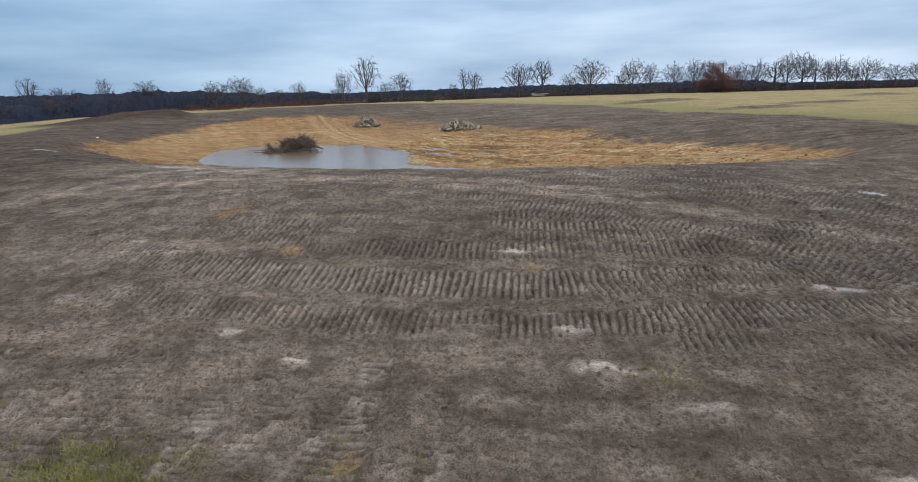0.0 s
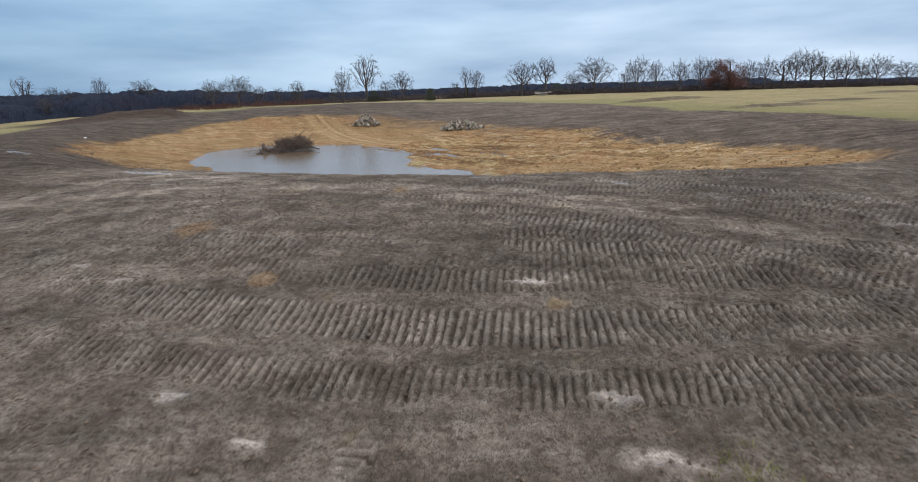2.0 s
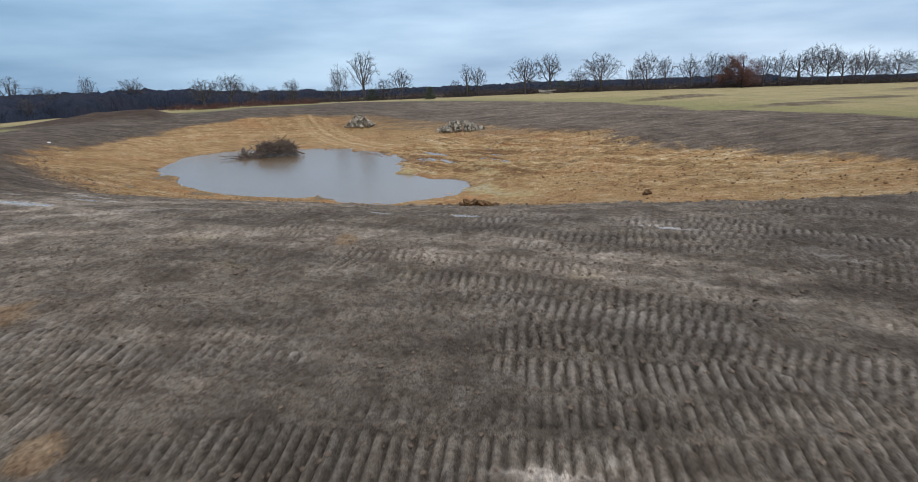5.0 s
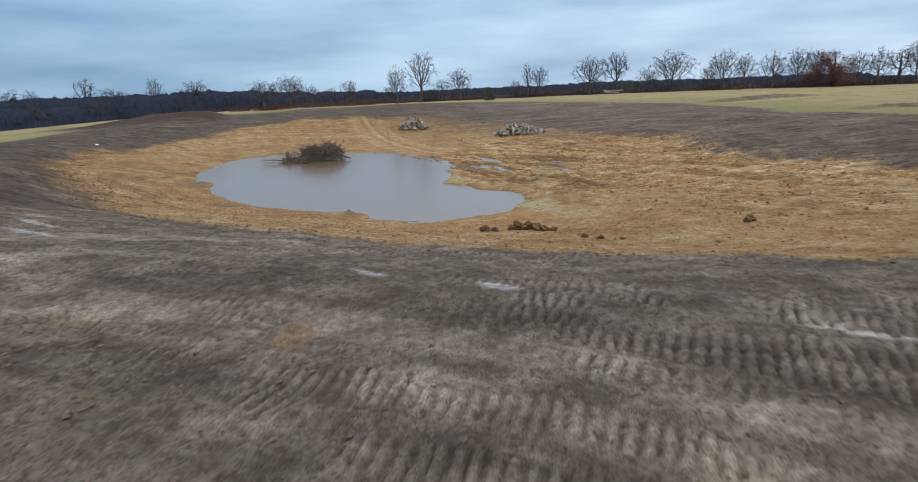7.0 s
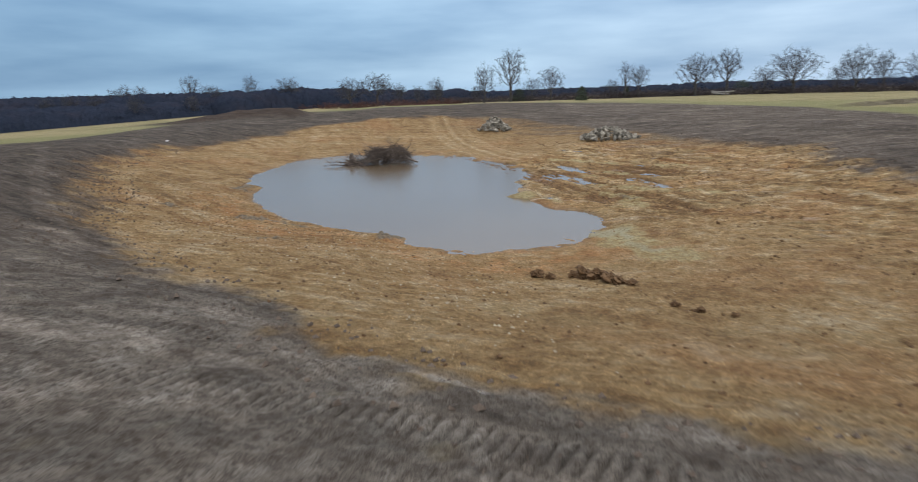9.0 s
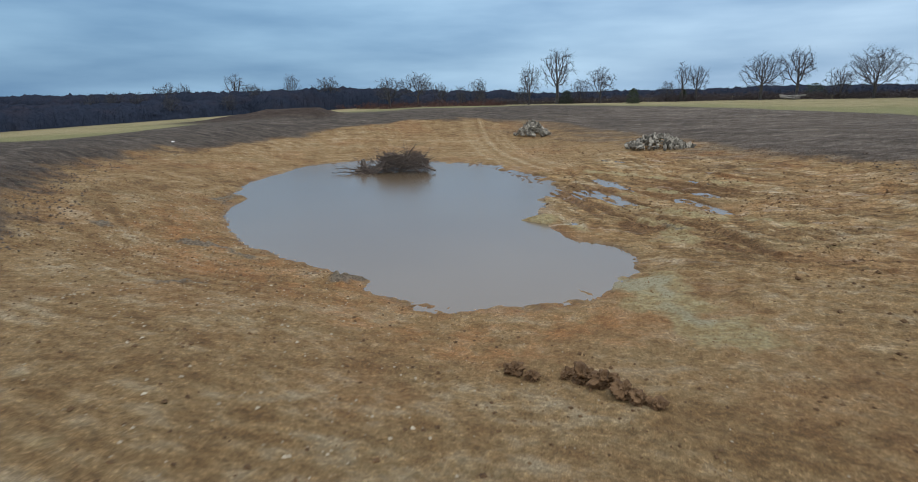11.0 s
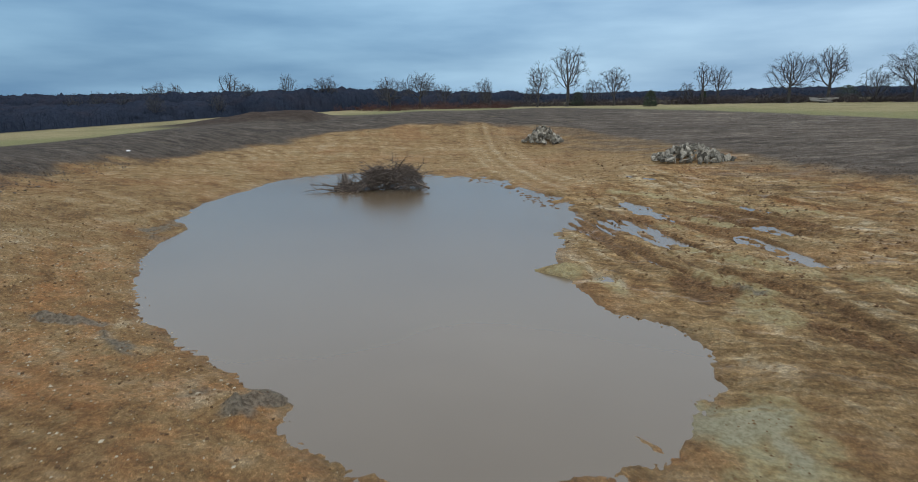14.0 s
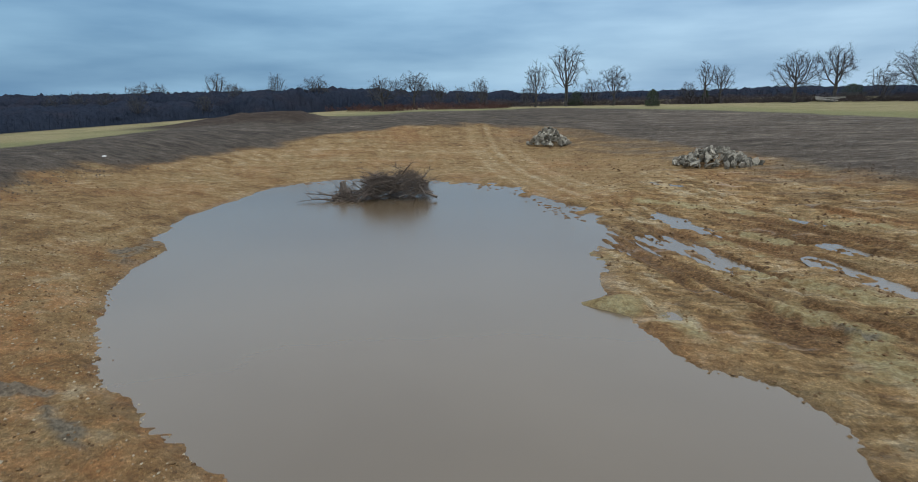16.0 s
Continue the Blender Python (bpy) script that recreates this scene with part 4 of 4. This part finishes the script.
def thicket(name, label, mat, spots, stems, tall, wide, width):
    """Dense leafless scrub: many thin stems; what nobody could count."""
    s = Soup()
    for x, y, z, k in spots:
        for _ in range(stems):
            b = Vector((x + random.gauss(0, wide), y + random.gauss(0, wide), z))
            h = tall * k * random.uniform(0.35, 1.0)
            lean = Vector((random.gauss(0, 0.75), random.gauss(0, 0.75), 0.85))
            tip = b + lean * h
            s.sliver(b, tip, width * random.uniform(0.6, 1.4))
            for _ in range(8):
                q = b.lerp(tip, random.uniform(0.25, 0.95))
                s.sliver(q, q + Vector((random.gauss(0, 0.5), random.gauss(0, 0.5), random.uniform(-0.1, 0.7))) * h * 0.5, width * 0.5)
    return tagged(new(name, s.mesh(name, mat)), label, "scrub", kind="stuff")


def spots_of(seed, n, xs, ys, lo=0.6, hi=1.2):
    random.seed(seed)
    px, py = [random.uniform(*xs) for _ in range(n)], [random.uniform(*ys) for _ in range(n)]
    return [(x, y, z - 0.1, random.uniform(lo, hi)) for x, y, z in zip(px, py, heights(px, py))]


def canopy(name, label, mat, areas, tall, step, twigs, width, seed):
    """Leafless woods: a rough mass of interlaced twigwork, stems along its edge, loose twigs on top."""
    rng = np.random.default_rng(seed)
    random.seed(seed)
    verts, faces, s = [], [], Soup()
    for x0, x1, y0, y1, k in areas:
        nx, ny = max(3, int((x1 - x0) / step)), max(3, int((y1 - y0) / step))
        gx, gy = np.meshgrid(np.linspace(x0, x1, nx), np.linspace(y0, y1, ny))
        gx, gy = gx.ravel() + rng.normal(0, step * 0.25, nx * ny), gy.ravel() + rng.normal(0, step * 0.25, nx * ny)
        low = heights(gx, gy)
        crowns = np.abs(fbm(gx / (tall * 0.8), gy / (tall * 0.8), 3, seed)) * 0.55 + 0.25 * fbm(gx / (tall * 4), gy / (tall * 4), 2, seed + 5)
        top = tall * k * (0.62 + 0.8 * crowns + rng.normal(0, 0.055, nx * ny))
        ix, iy = np.tile(np.arange(nx), ny), np.repeat(np.arange(ny), nx)
        edge = np.minimum.reduce([ix, nx - 1 - ix, iy, ny - 1 - iy])
        z = low + np.where(edge == 0, -0.3, top * np.clip(0.25 + 0.16 * edge, 0, 1))
        base = len(verts)
        verts += list(zip(gx.tolist(), gy.tolist(), z.tolist()))
        faces += [(base + j * nx + i, base + j * nx + i + 1, base + (j + 1) * nx + i + 1, base + (j + 1) * nx + i) for j in range(ny - 1) for i in range(nx - 1)]
        for _ in range(int(twigs * (x1 - x0) * (y1 - y0))):
            i = random.randrange(nx * ny)
            p = Vector((gx[i], gy[i], z[i] - 0.2))
            for _ in range(3):
                s.sliver(p, p + Vector((random.gauss(0, 0.5), random.gauss(0, 0.5), random.uniform(0.3, 1.0))) * tall * 0.14, width * random.uniform(0.5, 1.2))
        for i in np.flatnonzero(edge <= 3):
            for _ in range(2):
                p = Vector((gx[i] + random.gauss(0, step * 0.6), gy[i] + random.gauss(0, step * 0.6), low[i] - 0.1))
                q = p + Vector((random.gauss(0, 0.1), random.gauss(0, 0.1), 0.9)) * tall * k * random.uniform(0.5, 1.0)
                s.sliver(p, q, width * 1.3)
                for _ in range(4):
                    m = p.lerp(q, random.uniform(0.3, 0.95))
                    s.sliver(m, m + Vector((random.gauss(0, 0.6), random.gauss(0, 0.6), random.uniform(0.2, 1.0))) * tall * 0.2, width * 0.6)
    base = len(verts)
    verts += [tuple(v) for v in s.v]
    faces += [tuple(base + i for i in f) for f in s.f]
    return tagged(new(name, mesh_from(name, verts, faces, mat, True)), label, "woods", kind="stuff")


thicket("hedgerow_scrub", "reddish brown leafless scrub under the hedgerow trees", SCRUB, spots_of(1, 600, (-62, 130), (149, 157), 0.45, 1.15), 20, 1.9, 1.7, 0.06)
thicket("fence_scrub", "brown and russet brush below the hedgerow", RUSSET, spots_of(2, 60, (-92, -50), (128, 142), 0.5, 1.1), 22, 2.0, 1.1, 0.05)
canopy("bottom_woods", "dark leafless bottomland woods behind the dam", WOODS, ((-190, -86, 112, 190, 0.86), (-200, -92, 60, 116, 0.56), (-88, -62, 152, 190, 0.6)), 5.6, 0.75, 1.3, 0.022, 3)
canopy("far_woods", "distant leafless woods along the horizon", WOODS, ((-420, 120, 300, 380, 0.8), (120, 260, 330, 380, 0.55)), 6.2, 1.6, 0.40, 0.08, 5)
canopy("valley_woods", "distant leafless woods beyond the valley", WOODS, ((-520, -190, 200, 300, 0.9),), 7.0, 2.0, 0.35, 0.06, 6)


# ---- rock piles ----
def rock_mesh(seed):
    rng = random.Random(seed)
    bm = bmesh.new()
    bmesh.ops.create_icosphere(bm, subdivisions=1, radius=1.0)
    for _ in range(8):
        n = Vector((rng.gauss(0, 1), rng.gauss(0, 1), rng.gauss(0, 1))).normalized()
        d = rng.uniform(0.28, 0.6)
        for v in bm.verts:
            over = v.co.dot(n) - d
            if over > 0:
                v.co -= n * over
    for v in bm.verts:
        v.co += Vector((rng.gauss(0, 1), rng.gauss(0, 1), rng.gauss(0, 1))) * 0.06
        v.co.z *= 0.8
    me = bpy.data.meshes.new("rock")
    bm.to_mesh(me)
    bm.free()
    me.materials.append(STONE)
    return me


ROCKS = [rock_mesh(40 + k) for k in range(9)]


def rock_pile(cx, cy, rx, ry, tall, turn, count, size, seed, label):
    rng = random.Random(seed)
    pile = tagged(new("rock_pile"), label, "rock pile", "rock piles")
    z0 = height(cx, cy)
    pile.matrix_basis = pose(cx, cy, z0, 0, 0, turn)
    for k in range(count):
        w, q = 2.39996 * k + rng.uniform(-0.3, 0.3), math.sqrt((k + 0.5) / count)
        h = tall * (1 - q**1.6) * rng.uniform(0.82, 1.06)
        s = size * rng.choice((0.55, 0.7, 0.9, 1.15, 1.6)) * 1.2
        m = pose(rx * q * math.cos(w), ry * q * math.sin(w), max(h - s * 0.3, s * 0.25), rng.uniform(0, 360), rng.uniform(0, 360), rng.uniform(0, 360))
        part("rock", ROCKS[k % 9], pile, "", m @ Matrix.Diagonal((s * rng.uniform(0.9, 1.4), s * rng.uniform(0.7, 1.1), s * rng.uniform(0.32, 0.7), 1)))


rock_pile(-10.3, 81.4, 2.9, 1.9, 1.2, 12, 300, 0.225, 5, "long heap of broken grey limestone rocks on the clay")
rock_pile(-26.6, 93.6, 2.1, 1.7, 1.6, 0, 280, 0.215, 6, "compact heap of broken grey limestone rocks on the clay")


# ---- brush pile in the water ----
def brush_pile(cx, cy, turn):
    rng = random.Random(9)
    random.seed(9)
    pile = tagged(new("brush_pile"), "tangled heap of dead branches half sunk in muddy water", "brush pile")
    pile.matrix_basis = pose(cx, cy, -0.12, 0, 0, turn) @ Matrix.Diagonal((1.0, 1.05, 1.18, 1))
    fine = Soup()
    for k in range(190):
        u = rng.uniform(-2.6, 2.7)
        dome = 0.35 + 0.95 * math.exp(-(((u - 0.1) / 1.0) ** 2)) + 0.95 * math.exp(-(((u - 1.9) / 0.8) ** 2))
        v, z = rng.gauss(0, 0.55), dome * rng.random() ** 0.6
        a = rng.gauss(0.15, 0.8) + (math.pi if rng.random() < 0.45 else 0)
        length = rng.uniform(0.7, 2.3)
        d = Vector((math.cos(a), math.sin(a), rng.uniform(-0.25, 0.55))).normalized()
        p = Vector((u, v, max(z, 0.0))) - d * length * 0.5
        p.z = max(p.z, -0.15)
        r = rng.uniform(0.018, 0.05) if rng.random() < 0.85 else rng.uniform(0.05, 0.085)
        s = Soup()
        pts, rad = [p.copy()], [r]
        for n in range(4):
            d = (d + Vector((rng.gauss(0, .14), rng.gauss(0, .14), rng.gauss(0, .10)))).normalized()
            p = p + d * length / 4
            pts.append(p.copy())
            rad.append(r * (1 - 0.2 * (n + 1)))
        s.tube(pts, rad, 5)
        for _ in range(7):
            q = pts[rng.randint(1, 4)]
            e = (d + Vector((rng.gauss(0, .6), rng.gauss(0, .6), rng.gauss(0.1, .45)))).normalized()
            fine.tube([q, q + e * rng.uniform(0.3, 0.9)], [max(r * 0.3, 0.008), 0.003], 3)
        part("branch", s.mesh("branch", DEADWOOD), pile)
    # trailing limb at the low end
    for y0, z0 in ((-0.4, 0.15), (0.2, 0.1), (0.0, 0.3)):
        s = Soup()
        p, d = Vector((-2.2, y0, z0)), Vector((-1, rng.uniform(-.3, .3), 0.03))
        pts, rad = [p.copy()], [0.06]
        for n in range(5):
            d = (d + Vector((0, rng.gauss(0, .2), rng.gauss(0, .07)))).normalized()
            p = p + d * 0.45
            pts.append(p.copy())
            rad.append(0.06 - 0.01 * (n + 1))
            for _ in range(3):
                e = (d + Vector((rng.gauss(0, .3), rng.gauss(0, .8), abs(rng.gauss(0, .4))))).normalized()
                fine.tube([p, p + e * rng.uniform(0.3, 0.8)], [0.015, 0.004], 3)
        s.tube(pts, rad, 5)
        part("branch", s.mesh("branch", DEADWOOD), pile)
    s = fine
    for _ in range(5500):
        u = rng.uniform(-1.0, 2.8)
        p = Vector((u, rng.gauss(0, 0.6), rng.uniform(0.1, 0.95) * (0.4 + 0.95 * math.exp(-(((u - 0.1) / 1.0) ** 2)) + 1.05 * math.exp(-(((u - 1.9) / 0.8) ** 2)))))
        d = Vector((rng.gauss(0, 1), rng.gauss(0, 0.8), rng.uniform(-0.1, 1.2))).normalized()
        s.sliver(p, p + d * rng.uniform(0.15, 0.6), 0.007)
    tagged(part("brushwood", s.mesh("brushwood", DEADWOOD), pile, "fine dead twigs"), kind="stuff")


brush_pile(-27.7, 65.6, 40)


def stump(x, y):
    bm = bmesh.new()
    rng = random.Random(3)
    rings = []
    for k, (z, r) in enumerate(((-0.3, 0.52), (0.1, 0.40), (0.45, 0.33), (0.8, 0.28), (1.0, 0.22))):
        ringv = []
        for i in range(12):
            w = 2 * math.pi * i / 12
            q = r * (1 + 0.16 * math.sin(w * 5) + rng.uniform(-.06, .06))
            ringv.append(bm.verts.new((q * math.cos(w), q * math.sin(w), z + (rng.uniform(-.16, .12) if k == 4 else 0))))
        rings.append(ringv)
    for a, b in zip(rings, rings[1:]):
        for i in range(12):
            bm.faces.new((a[i], a[(i + 1) % 12], b[(i + 1) % 12], b[i]))
    bm.faces.new(rings[-1])
    me = bpy.data.meshes.new("stump")
    bm.to_mesh(me)
    bm.free()
    me.materials.append(STUMP)
    ob = tagged(new("tree_stump", me), "weathered broken tree stump standing in the brush", "stump")
    ob.matrix_basis = pose(x, y, -0.1, 8, -6, 0) @ Matrix.Diagonal((0.75, 0.75, 1, 1))


stump(-29.8, 64.9)


# ---- clods, crumbs, pebbles ----
def scatter(name, label, mat, spots, flat=0.7, category="clods"):
    s = Soup()
    zs = heights([p[0] for p in spots], [p[1] for p in spots], True)
    for (x, y, r), z in zip(spots, zs):
        s.lump(Vector((x, y, z + r * 0.25)), r, flat)
    return tagged(new(name, s.mesh(name, mat)), label, category, kind="stuff")


def rim_spots(seed, n, a0, a1, inner, outer, r0, r1):
    rng = random.Random(seed)
    out = []
    for _ in range(n):
        a = radians(rng.uniform(a0, a1))
        q = float(ring(CLAY, np.array([a]))[0]) + rng.uniform(inner, outer)
        out.append((CX + q * math.cos(a), CY + q * math.sin(a), rng.uniform(r0, r1) ** 2 / r1))
    return out


scatter("soil_crumbs", "dark crumbled topsoil along the clay edge", CRUMB, rim_spots(1, 3000, 130, 310, -1.2, 2.2, 0.012, 0.07) + rim_spots(2, 1200, -20, 60, -1.0, 1.8, 0.015, 0.09) + rim_spots(7, 500, 165, 265, -2.2, 0.8, 0.03, 0.095), 0.75)
scatter("clay_clods", "small brown clay clods strewn over the basin", CLAYCLOD, rim_spots(3, 4200, 180, 330, -16, -0.3, 0.012, 0.06) + rim_spots(4, 2600, -40, 110, -19, -0.5, 0.015, 0.10), 0.7)
scatter("pebbles", "pale pebbles and chips in the orange clay bank", PEBBLE, rim_spots(5, 3000, 175, 320, -16, -1, 0.008, 0.030) + rim_spots(8, 1500, 225, 300, -13, -3, 0.012, 0.050), 0.7, "pebbles")


def field_spots(seed, n, xs, ys, r0, r1):
    rng = random.Random(seed)
    return [(rng.uniform(*xs), rng.uniform(*ys), rng.uniform(r0, r1) ** 2 / r1) for _ in range(n)]


scatter("mud_crumbs", "small wet mud crumbs thrown up between the tracks", CRUMB, field_spots(6, 11000, (-11, 10), (7.6, 21), 0.010, 0.045), 0.6)


def bank_spots(seed, n, xs, ys, r0, r1):
    rng = random.Random(seed)
    out = []
    while len(out) < n:
        x, y = rng.uniform(*xs), rng.uniform(*ys)
        a, q = math.atan2(y - CY, x - CX), math.hypot(x - CX, y - CY)
        if float(ring(SHORE, np.array([a]))[0]) + 0.4 < q < float(ring(CLAY, np.array([a]))[0]):
            out.append((x, y, rng.uniform(r0, r1) ** 2 / r1))
    return out


scatter("clay_grit", "rough orange brown clay crumbs covering the basin slope", CLAYGRIT, bank_spots(61, 3500, (-16, 1), (33, 46), 0.012, 0.036) + bank_spots(62, 3000, (-34, -14), (37, 50), 0.018, 0.055) + bank_spots(63, 2500, (-11, 2), (46, 62), 0.02, 0.06), 0.7)


def islets():
    rng = random.Random(51)
    s = Soup()
    for _ in range(170):
        a = radians(rng.choice((rng.gauss(108, 7), rng.gauss(75, 9), rng.gauss(140, 6))))
        q = float(ring(SHORE, np.array([a]))[0]) + rng.gauss(-0.6, 0.7)
        s.lump(Vector((CX + q * math.cos(a), CY + q * math.sin(a), 0.0)), rng.uniform(0.05, 0.17), 0.3)
    tagged(new("mud_lumps", s.mesh("mud_lumps", CLAYCLOD)), "small brown mud lumps breaking the water surface", "mud lumps", kind="stuff")


islets()


def clod_row():
    rng = random.Random(21)
    pts = [(-5.9, 37.4, 0.26), (-5.5, 37.25, 0.2), (-4.9, 37.7, 0.24), (-4.6, 37.6, 0.34), (-4.2, 37.5, 0.36), (-3.8, 37.2, 0.34), (-3.5, 37.1, 0.28), (-3.2, 37.0, 0.2), (-2.0, 34.7, 0.16), (-1.5, 34.4, 0.17), (-0.8, 34.3, 0.12), (3.6, 37.1, 0.26)]
    for x, y, r in pts:
        bm = bmesh.new()
        bmesh.ops.create_icosphere(bm, subdivisions=4, radius=r * 0.8)
        off = Vector((x * 3, y, 0))
        for v in bm.verts:
            d = v.co / r
            v.co *= 0.75 + 0.55 * noise.noise(d * 1.3 + off) + 0.38 * noise.noise(d * 3.1 + off) + 0.22 * noise.noise(d * 7.0 + off)
            v.co.z *= 0.8
        me = bpy.data.meshes.new("clay_clod")
        bm.to_mesh(me)
        bm.free()
        me.materials.append(CLAYCLOD)
        ob = tagged(new("clay_clod", me), "wet brown clay clod lying on the basin floor", "clod", "clod row")
        ob.matrix_basis = pose(x, y, height(x, y, True) + r * 0.3, 0, 0, rng.uniform(0, 360))


clod_row()


# ---- far odds and ends ----
def log_pile(x, y):
    rng = random.Random(31)
    z = height(x, y)
    pile = tagged(new("log_pile"), "bleached logs and slabs heaped at the pasture edge", "log pile")
    pile.matrix_basis = pose(x, y, z)
    for k in range(14):
        s = Soup()
        a = rng.gauss(0, 0.35)
        c = Vector((rng.uniform(-1.6, 1.6), rng.uniform(-0.5, 0.5), 0.15 + rng.uniform(0, 0.55)))
        d = Vector((math.cos(a), math.sin(a), rng.uniform(-0.12, 0.12))) * rng.uniform(0.5, 1.2)
        s.tube([c - d, c, c + d], [0.13, 0.14, 0.11], 7, True)
        part("log", s.mesh("log", PALEWOOD), pile)


log_pile(1.3, 146.5)


def litter(x, y):
    bm = bmesh.new()
    bmesh.ops.create_icosphere(bm, subdivisions=2, radius=0.15)
    for v in bm.verts:
        v.co *= 1 + 0.4 * noise.noise(v.co * 5)
        v.co.z *= 0.35
    me = bpy.data.meshes.new("litter")
    bm.to_mesh(me)
    bm.free()
    me.materials.append(LITTER)
    ob = tagged(new("litter", me), "crumpled white plastic scrap on the dark bank", "litter")
    ob.matrix_basis = pose(x, y, height(x, y, True) + 0.08)


litter(-48.1, 61.7)


# ---- grass ----
def tufts(name, label, mat, spots, blades, tall):
    s = Soup()
    for (x, y), z in zip(spots, heights([p[0] for p in spots], [p[1] for p in spots], True)):
        for _ in range(blades):
            b = Vector((x + random.gauss(0, 0.10), y + random.gauss(0, 0.10), z - 0.01))
            t = b + Vector((random.gauss(0, 0.5), random.gauss(0, 0.5), random.uniform(0.5, 1.0))).normalized() * tall * random.uniform(0.5, 1.2)
            s.sliver(b, t, 0.006)
    return tagged(new(name, s.mesh(name, mat)), label, "grass", kind="stuff")


def patch(seed, n, cx, cy, rx, ry):
    rng = random.Random(seed)
    return [(cx + rng.gauss(0, rx), cy + rng.gauss(0, ry)) for _ in range(n)]


random.seed(5)
tufts("grass_tufts", "trampled wet green grass tufts left in the mud", GREENGRASS, patch(1, 230, -6.6, 8.3, 0.8, 0.35) + patch(2, 22, -2.1, 8.3, 0.18, 0.3) + patch(3, 40, 1.0, 8.3, 0.3, 0.3) + patch(4, 14, 1.0, 11.0, 0.3, 0.2) + patch(5, 10, -3.4, 8.6, 0.2, 0.3), 26, 0.11)
